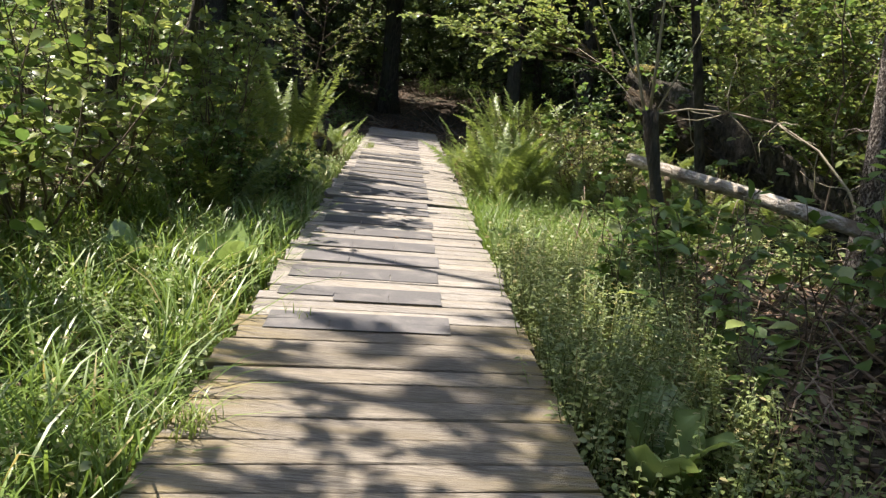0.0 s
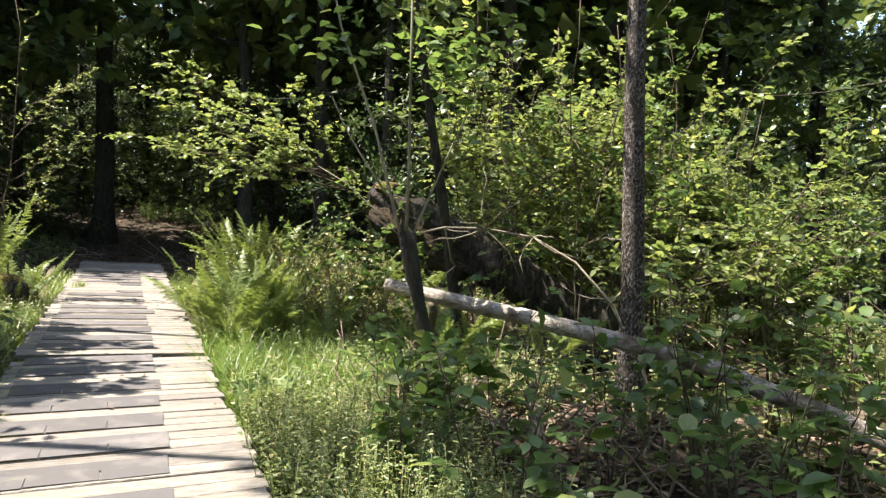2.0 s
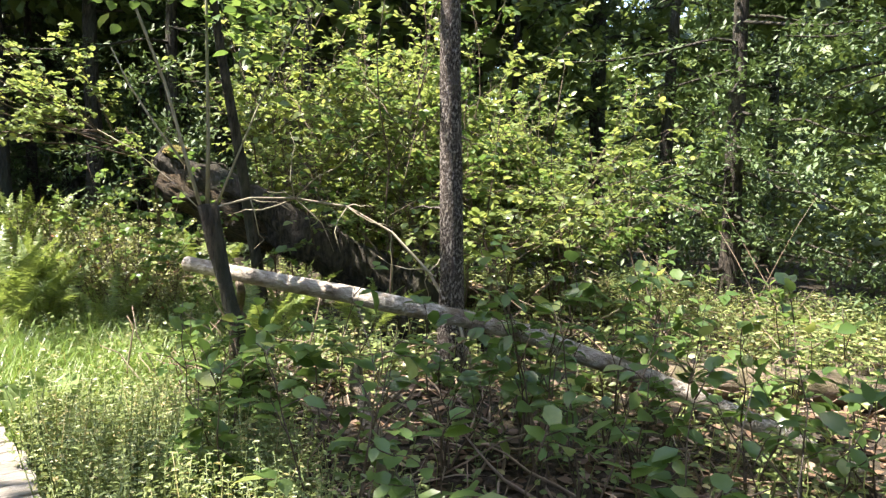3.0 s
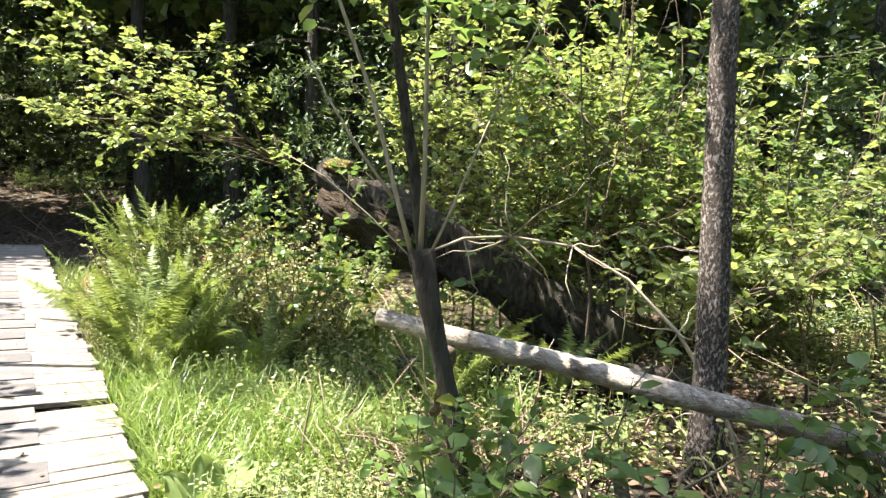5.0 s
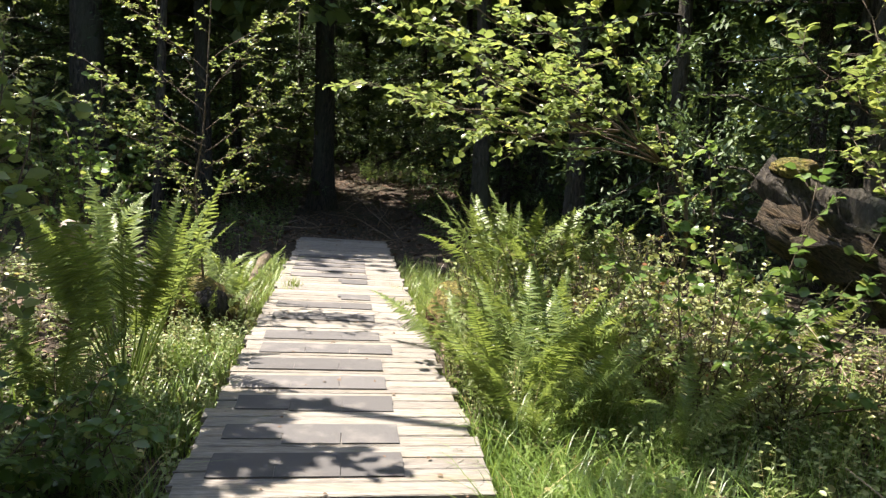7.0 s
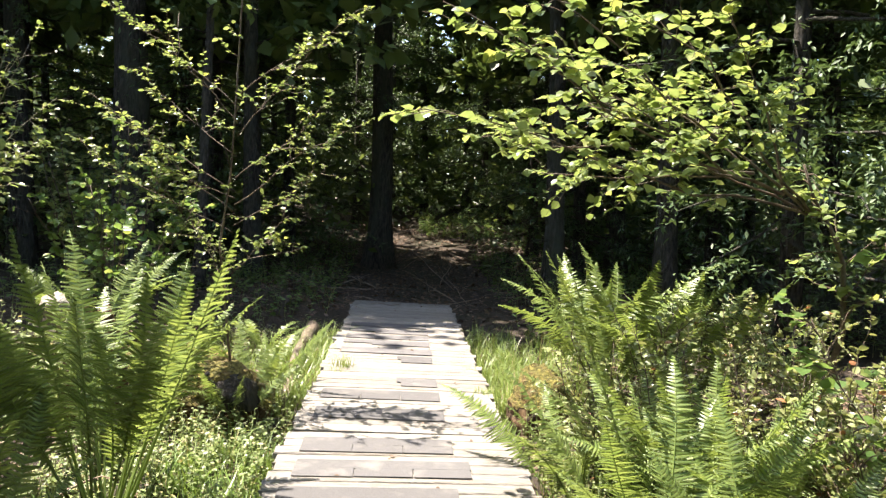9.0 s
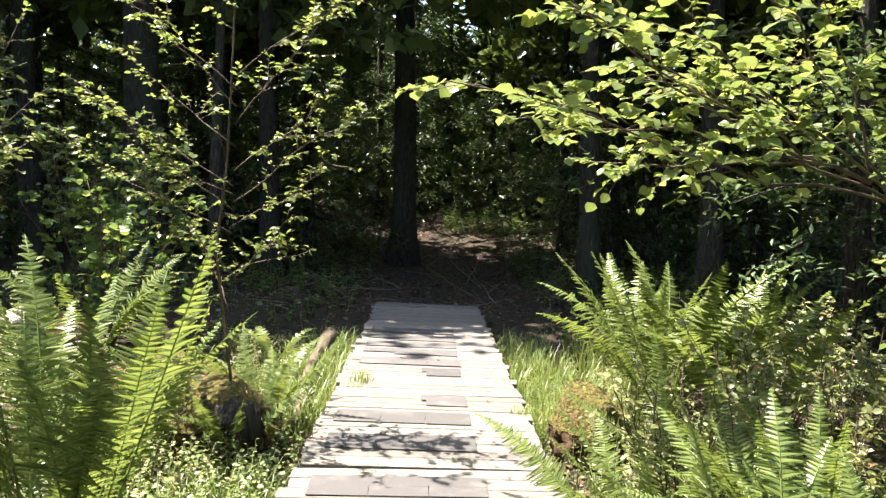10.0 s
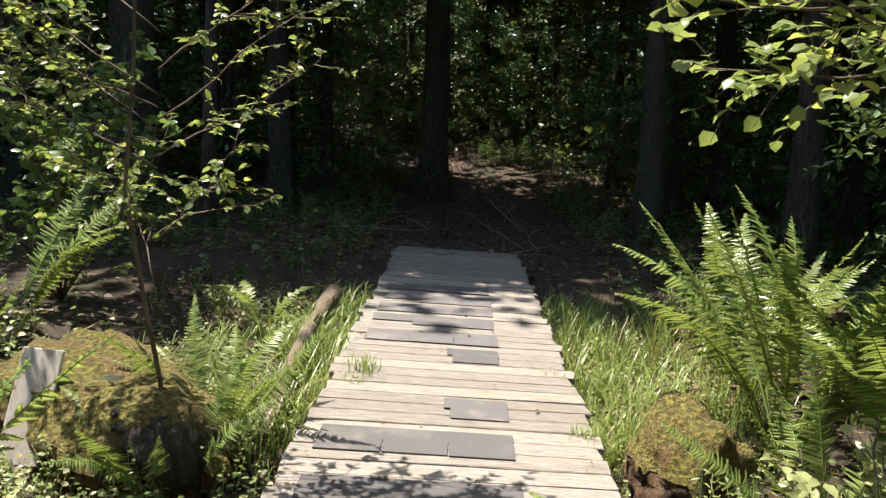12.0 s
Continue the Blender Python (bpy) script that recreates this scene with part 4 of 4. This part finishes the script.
grow_shrub("snag_sprout", "round-leaved sprouts around the broken snag", "shrub", on_ground(2.15, 9.25),
           [(1.75, 9.3, 1.45, 0.008), (2.1, 9.6, 1.75, 0.008), (2.45, 8.95, 1.6, 0.008), (2.0, 8.85, 1.2, 0.008), (2.7, 8.7, 1.3, 0.008), (1.6, 9.6, 1.1, 0.007), (2.3, 8.6, 0.95, 0.007), (3.0, 8.3, 1.1, 0.008), (3.3, 8.0, 0.85, 0.008)],
           0.07, M_BROAD, M_TWIG, 79, 13, 0.36, 8, (ROUND_V, LEAF_F), 0.5, 0.15, 0.008, first=0.3)
grow_shrub("young_sapling", "slender sapling with sparse small leaves", "tree", on_ground(-1.42, 12.1),
           [(-1.5, 12.0, 3.6, 0.012)] + [(-1.46 + dx, 12.02 + dy, z, 0.0045, -1.46, 12.03, z0) for dx, dy, z, z0 in
            ((-0.75, 0.1, 1.95, 1.35), (0.6, 0.2, 1.75, 1.25), (-0.5, -0.2, 1.55, 0.95), (0.75, -0.1, 2.2, 1.6), (-0.85, 0.2, 2.4, 1.75), (-0.4, 0.4, 1.2, 0.7), (0.45, -0.3, 1.35, 0.9), (0.5, 0.2, 2.6, 1.9), (-0.6, -0.2, 2.7, 2.0), (-0.7, 0.0, 1.7, 1.45), (-1.15, 0.1, 2.2, 1.5), (-1.2, 0.3, 1.9, 1.2), (0.85, 0.25, 2.0, 1.4), (-1.0, -0.2, 2.9, 2.1), (0.8, 0.1, 2.9, 2.2))],
           0.042, M_HAZEL, M_TWIG, 62, 17, 0.36, 10, (LEAF_V, LEAF_F), 0.5, 0.05, 0.017)
for k, (x, y, h, sp, sd) in enumerate(((-2.45, 5.2, 1.5, 0.75, 63), (-2.7, 4.3, 1.4, 0.75, 78), (-2.35, 6.2, 1.6, 0.7, 79), (-3.2, 5.6, 2.6, 0.9, 80), (-2.75, 6.9, 2.9, 1.0, 64), (-2.6, 8.6, 2.3, 0.8, 65), (-3.6, 4.2, 2.6, 1.0, 66), (-3.4, 10.2, 3.0, 1.0, 67), (-1.95, 8.0, 1.95, 0.55, 68), (-3.3, 14.8, 2.2, 0.9, 69), (-5.0, 6.0, 2.8, 1.1, 70), (-5.4, 8.8, 3.0, 1.2, 71), (-5.0, 11.6, 2.8, 1.1, 72), (-6.5, 14.0, 3.2, 1.3, 73), (-4.6, 17.2, 2.6, 1.0, 74), (-7.4, 11.0, 3.4, 1.4, 75), (-7.0, 7.0, 3.4, 1.4, 76), (-7.5, 16.5, 3.4, 1.4, 77))):
    rr = random.Random(sd)
    grow_shrub("leafy_shrub", "bright green leafy shrub beside the boardwalk", "shrub", on_ground(x, y),
               [(x + sp * rr.uniform(-1, 1), y + sp * rr.uniform(-1, 1), h * rr.uniform(0.45, 1.05) - 0.1, 0.012) for _ in range(11)],
               0.098, M_HAZEL if k % 2 == 0 else M_BROAD, M_TWIG, sd, 13, 0.46, 8, (LEAF_V, LEAF_F), 0.9, 0.2, 0.012, "leafy shrubs", first=0.3)
# thicket on the right, behind the log and snag
rr = random.Random(5)
for k in range(33):
    x, y = rr.uniform(3.6, 7.2), rr.uniform(6.4, 9.9)
    if k < 6:
        x, y = (3.9, 6.6, 5.4, 6.4, 4.6, 4.4)[k], (7.4, 8.0, 8.3, 8.6, 9.0, 6.6)[k]
    h = rr.uniform(1.6, 4.0)
    grow_shrub("thicket_sapling", "young understorey sapling with spreading leafy sprays", "tree", on_ground(x, y),
               [(x - 0.06 * h, y, h, 0.013)] + [(x + rr.uniform(-1, 1), y + rr.uniform(-1, 1), h * rr.uniform(0.35, 1.0), 0.006, x - 0.03 * h, y, h * rr.uniform(0.2, 0.6)) for _ in range(9)],
               0.085, M_HAZEL if k % 3 else M_BROAD, M_TWIG, 200 + k, 11, 0.5, 9, (LEAF_V, LEAF_F), 0.4, 0.15, 0.013, "thicket saplings", first=0.2)
# open saplings in the clearing beyond the ferns
for k, (x, y, h) in enumerate(((-4.6, 14.4, 3.6), (-5.2, 13.0, 3.4), (-4.0, 11.4, 3.4))):
    rr = random.Random(700 + k)
    grow_shrub("clearing_sapling", "young sapling with open sprays of small leaves", "tree", on_ground(x, y),
               [(x - 0.05 * h, y, h, 0.013)] + [(x + rr.uniform(-1, 1), y + rr.uniform(-1, 1), h * rr.uniform(0.35, 1.0), 0.006, x - 0.03 * h, y, h * rr.uniform(0.2, 0.6)) for _ in range(11)],
               0.062, M_HAZEL, M_STEM, 700 + k, 12, 0.5, 10, (LEAF_V, LEAF_F), 0.5, 0.1, 0.013, "clearing saplings", first=0.2)
# dense low shrubs in the shade at the boardwalk's edge
for k, (x, y, h) in enumerate(((-1.75, 7.65, 1.0), (-1.45, 8.35, 0.6), (-2.0, 7.0, 1.15))):
    rr = random.Random(720 + k)
    grow_shrub("shade_shrub", "dense dark leafy shrub in shade beside the planks", "shrub", on_ground(x, y),
               [(x + rr.uniform(-0.5, 0.5), y + rr.uniform(-0.5, 0.5), h * rr.uniform(0.4, 1.0) - 0.12, 0.007) for _ in range(12)],
               0.07, M_BROAD, M_TWIG, 720 + k, 11, 0.3, 9, (LEAF_V, LEAF_F), 0.6, 0.2, 0.007, "shade shrubs", first=0.15)
# broad-leaved seedlings close by on the right
for k, (x, y, h) in enumerate(((1.35, 5.1, 1.0), (1.45, 3.2, 0.85), (1.9, 3.0, 0.9), (1.3, 3.75, 1.25), (1.15, 4.5, 0.8), (1.6, 4.3, 0.95), (2.3, 3.6, 1.0), (2.0, 2.3, 0.8), (2.7, 2.9, 0.9), (1.6, 2.3, 0.6), (3.2, 3.4, 1.0), (2.9, 2.1, 0.8), (1.9, 5.0, 0.9), (2.6, 4.3, 1.1), (3.4, 2.6, 0.9), (2.9, 3.8, 1.15), (3.8, 3.1, 1.0), (4.3, 3.8, 1.1), (3.9, 4.5, 1.2), (2.45, 4.0, 1.1), (2.8, 4.5, 1.15), (3.15, 4.2, 1.15), (2.25, 4.45, 0.85), (3.45, 4.05, 1.2))):
    rr = random.Random(300 + k)
    z = float(ground_z(x, y))
    grow_shrub("broadleaf_seedling", "low seedling with large flat oval leaves", "plant", on_ground(x, y),
               [(x + rr.uniform(-0.3, 0.3), y + rr.uniform(-0.3, 0.3), z + (h - z) * rr.uniform(0.55, 1.0), 0.006) for _ in range(3 if k < 19 else 4)],
               0.10, M_BROAD, M_TWIG, 300 + k, 6, 0.26, 5, (LEAF_V, LEAF_F), 0.3, 0.3, 0.006, "seedlings", first=0.35)
# fine-leaved bushes between grass and snag
for k, (x, y, h) in enumerate(((1.35, 10.6, 1.1), (1.75, 10.0, 1.0), (2.2, 10.6, 1.2), (1.9, 9.5, 0.9), (2.6, 9.9, 0.9), (2.0, 11.3, 1.2), (2.4, 8.9, 0.7), (2.9, 10.8, 1.0), (1.1, 10.9, 1.0), (2.1, 9.3, 0.8), (3.0, 12.4, 1.1), (2.4, 12.4, 1.0))):
    rr = random.Random(400 + k)
    grow_shrub("low_bush", "low twiggy bush with small pale and reddish leaves", "shrub", on_ground(x, y),
               [(x + rr.uniform(-0.45, 0.45), y + rr.uniform(-0.45, 0.45), h * rr.uniform(0.5, 1.0) - 0.1, 0.006) for _ in range(13)],
               0.042, M_SMALL, M_TWIG, 400 + k, 11, 0.25, 9, (LEAF_V, LEAF_F), 0.6, 0.0, 0.006, "low bushes", first=0.2)

# ---- ferns ----
for k, (x, y, h, n, sp, small) in enumerate((
        (-1.55, 9.95, 1.36, 24, 0.5, False), (-1.28, 12.35, 0.75, 12, 0.7, False), (-1.35, 11.85, 0.62, 6, 1.1, False), (-1.72, 9.1, 0.85, 7, 0.6, False), 
        (-3.0, 13.6, 1.1, 9, 1.0, False), (-2.0, 7.7, 1.1, 10, 0.7, False), (-2.6, 8.2, 1.1, 9, 0.8, False), (-1.6, 7.0, 0.9, 8, 0.9, False),
        (0.92, 9.5, 1.08, 20, 1.0, False), (1.3, 9.15, 0.85, 15, 1.3, False), (0.98, 9.05, 0.8, 13, 1.3, False), (1.35, 9.95, 0.95, 15, 1.2, False), (1.75, 8.8, 0.7, 10, 1.3, False), (1.6, 9.75, 0.8, 10, 1.4, False), (0.85, 10.6, 0.9, 9, 1.4, False), (1.55, 12.65, 1.3, 20, 0.9, False), (1.35, 11.7, 0.85, 14, 1.4, False), (1.95, 12.1, 1.2, 16, 1.0, False), (1.7, 13.5, 1.2, 14, 0.9, False),
        (2.6, 11.0, 0.9, 9, 0.8, False), (2.35, 7.1, 0.75, 8, 1.0, False), (2.75, 7.45, 0.8, 9, 1.0, False), (3.3, 7.0, 0.7, 8, 1.0, False), (1.45, 10.15, 0.95, 10, 1.2, False), (3.2, 10.3, 1.0, 8, 0.9, False), (-1.6, 14.6, 0.6, 7, 1.0, True), (2.2, 14.6, 0.8, 8, 1.1, False),
        (1.2, 2.9, 0.35, 7, 1.3, True), (1.0, 2.1, 0.3, 6, 1.3, True), (1.5, 1.9, 0.35, 7, 1.2, True), (0.95, 3.7, 0.4, 7, 1.2, True), (1.25, 4.6, 0.45, 8, 1.2, True), (1.0, 5.0, 0.4, 7, 1.3, True), (1.35, 5.2, 0.45, 8, 1.2, True))):
    fern(x, y, h, n, 500 + k, sp, None, small, "low feathery green fern" if small else "tall green ostrich fern in a vase-shaped clump")

# ---- skunk cabbage ----
rosette(0.78, 6.22, 15, 0.46, 1, "bright green skunk cabbage clump beside the planks")
rosette(-1.2, 5.05, 13, 0.46, 2, "bright green skunk cabbage clump in the grass")
rosette(-1.75, 5.0, 9, 0.40, 3, "bright green skunk cabbage clump in the grass")
rosette(0.90, 2.95, 5, 0.48, 4, "shaded skunk cabbage clump beside the planks")
rosette(0.80, 1.75, 7, 0.48, 5, "shaded skunk cabbage clump beside the planks")

# ---- undergrowth ----
blades("long_grass", "lush long green grass along the boardwalk", (
    (-2.6, -0.9, 0.5, 7.4, 9000, 0.22, 0.52, 0.0065, 0.85), (-2.6, -0.98, 7.3, 10.0, 1100, 0.12, 0.36, 0.005, 0.85), (-1.15, -0.88, 0.5, 7.2, 1500, 0.10, 0.28, 0.004, 0.9), (-4.0, -2.2, 0.0, 5.0, 4000, 0.25, 0.5, 0.005, 0.8),
    (0.62, 1.75, 6.6, 9.3, 7000, 0.18, 0.50, 0.004, 1.0), (0.62, 1.5, 5.6, 6.7, 900, 0.15, 0.35, 0.004, 1.0), (0.58, 0.95, 3.4, 10.5, 1800, 0.10, 0.30, 0.004, 0.9), (1.5, 3.0, 6.6, 10.0, 3500, 0.2, 0.45, 0.004, 0.8), (-1.5, -0.92, 8.0, 11.5, 1500, 0.12, 0.32, 0.004, 0.9)), M_GRASS, 1)
blades("sedge", "sunlit yellow-green sedge at the far end", (
    (-1.25, -0.9, 12.2, 15.6, 1500, 0.10, 0.40, 0.0035, 0.95), (0.6, 1.25, 12.5, 16.0, 1900, 0.10, 0.40, 0.0035, 0.95), (0.6, 1.6, 12.5, 16.0, 260, 0.35, 0.6, 0.003, 0.4), (-2.2, -1.2, 12.6, 15.0, 900, 0.15, 0.35, 0.004, 0.7), (1.2, 2.2, 13.0, 16.0, 900, 0.15, 0.4, 0.004, 0.7)), M_GRASS_DRY, 2)
blades("deck_tufts", "small grass tufts rooted between the planks", ((-0.71, -0.68, 13.25, 13.32, 60, 0.08, 0.2, 0.003, 0.6), (-0.74, -0.6, 13.0, 13.1, 60, 0.03, 0.08, 0.003, 0.9), (-0.84, -0.8, 2.75, 2.85, 90, 0.08, 0.16, 0.003, 1.0), (0.40, 0.5, 13.3, 13.5, 60, 0.03, 0.1, 0.002, 0.8),
    (-0.66, -0.62, 4.1, 4.15, 10, 0.06, 0.14, 0.003, 0.9), (-0.5, -0.45, 10.0, 10.1, 14, 0.02, 0.06, 0.002, 0.9), (0.46, 0.54, 12.2, 13.0, 120, 0.03, 0.12, 0.002, 0.8)), M_GRASS_DRY, 6, True)
herbs("low_herbs", "mixed low green herbs beside the boardwalk", (
    (-2.7, -0.92, 0.4, 7.6, 1300, 0.10, 0.38, 0.055, 8), (0.6, 1.5, 1.4, 6.4, 1150, 0.12, 0.46, 0.042, 12), (1.4, 4.0, 1.2, 6.5, 520, 0.06, 0.30, 0.06, 6), (-2.9, -0.95, 7.4, 9.8, 380, 0.10, 0.36, 0.055, 8), (1.2, 3.2, 7.0, 9.4, 500, 0.12, 0.45, 0.06, 8), (-2.2, -0.95, 9.6, 12.0, 750, 0.08, 0.34, 0.045, 9),
    (0.7, 3.4, 5.8, 9.5, 800, 0.1, 0.42, 0.05, 9), (0.62, 1.6, 12.3, 15.8, 420, 0.06, 0.26, 0.04, 7), (-2.6, -1.0, 12.0, 16.0, 420, 0.06, 0.25, 0.045, 7), (-4.5, -2.4, 2.0, 14.0, 1100, 0.1, 0.5, 0.07, 8), (3.0, 9.0, 2.0, 12.0, 1700, 0.1, 0.5, 0.075, 7)), M_HERB, 3)
herbs("shade_herbs", "dark leafy ground cover in the forest shade", (
    (-6.0, -1.2, 16.0, 26.0, 900, 0.08, 0.5, 0.09, 7), (1.4, 7.0, 15.5, 26.0, 1000, 0.08, 0.5, 0.09, 7), (0.3, 2.6, 27.5, 32.0, 260, 0.1, 0.5, 0.10, 8)), M_BROAD, 4)
herbs("feathery_herbs", "feathery pale green herbs along the planks", (
    (0.60, 1.35, 3.0, 5.9, 1000, 0.25, 0.66, 0.045, 26), (1.3, 1.75, 4.8, 5.75, 220, 0.25, 0.55, 0.045, 22), (6.5, 10.5, 4.5, 10.0, 900, 0.2, 0.5, 0.10, 10), (0.7, 1.6, 9.0, 11.6, 500, 0.2, 0.6, 0.045, 12)), M_HERB, 5, (LANCE_V, LEAF_F))


def make_litter():
    rng = np.random.default_rng(17)
    boxes = ((1.0, 5.5, 1.0, 7.0, 6500), (-4.0, -0.9, 1, 16, 3000), (-3.5, 4.5, 16.8, 30, 9000), (0.6, 4.5, 7.0, 16, 3500), (5.0, 12.0, 2, 12, 4000))
    P = np.concatenate([np.stack([rng.uniform(a, b, n), rng.uniform(c, d, n), np.zeros(n)], -1) for a, b, c, d, n in boxes])
    P[:, 2] = ground_z(P[:, 0], P[:, 1]) + 0.012
    m = 170
    D = np.stack([rng.uniform(DECK_L + 0.05, DECK_R - 0.05, m), 18 - 12 * rng.random(m) ** 1.8, np.full(m, 0.016)], -1)
    P = np.concatenate([P, D])
    n = len(P)
    me = leaf_mesh("leaf_litter", P, rng.standard_normal((n, 3)) * (1, 1, 0.15), np.array((0, 0, 1.0)) + rng.standard_normal((n, 3)) * 0.3, np.where(np.arange(n) < n - m, rng.uniform(0.04, 0.10, n), rng.uniform(0.015, 0.04, n)), (LEAF_V, LEAF_F))
    tagged(part("leaf_litter", me, M_LITTER), "brown dead leaves strewn over the forest floor", "leaf litter", "", "stuff")


make_litter()


def make_brush():
    """Dead sticks lying and leaning through the undergrowth."""
    rng = np.random.default_rng(23)
    w = Wood()
    for x0, x1, y0, y1, n, ln, up in ((1.35, 2.3, 5.6, 6.8, 90, 0.6, 0.9), (1.3, 3.2, 2.6, 5.4, 120, 0.6, 0.7), (1.4, 3.6, 4.6, 7.4, 90, 0.7, 0.35), (1.5, 5.5, 2.0, 5.0, 60, 0.8, 0.25), (2.0, 4.5, 8.0, 12.0, 60, 0.8, 0.4), (8.0, 11.0, 5.0, 9.0, 120, 1.2, 0.25), (-4, -1.8, 9, 14, 40, 0.8, 0.3), (-6, 6, 17.5, 26, 120, 1.0, 0.25), (4.0, 8.0, 4.0, 9.0, 60, 1.2, 0.6)):
        for _ in range(n):
            p = on_ground(rng.uniform(x0, x1), rng.uniform(y0, y1), 0.02)
            d = rng.standard_normal(3)
            d[2] = abs(d[2]) * up
            q = p + d / np.linalg.norm(d) * ln * rng.uniform(0.4, 1.4)
            w.tube(wander(p, q, 6, rng, 0.03), np.linspace(rng.uniform(0.004, 0.012), 0.002, 6), 4)
    tagged(part("brushwood", w.mesh("brushwood"), M_DEADTWIG), "tangle of dead sticks and bramble canes", "brushwood", "", "stuff")


make_brush()
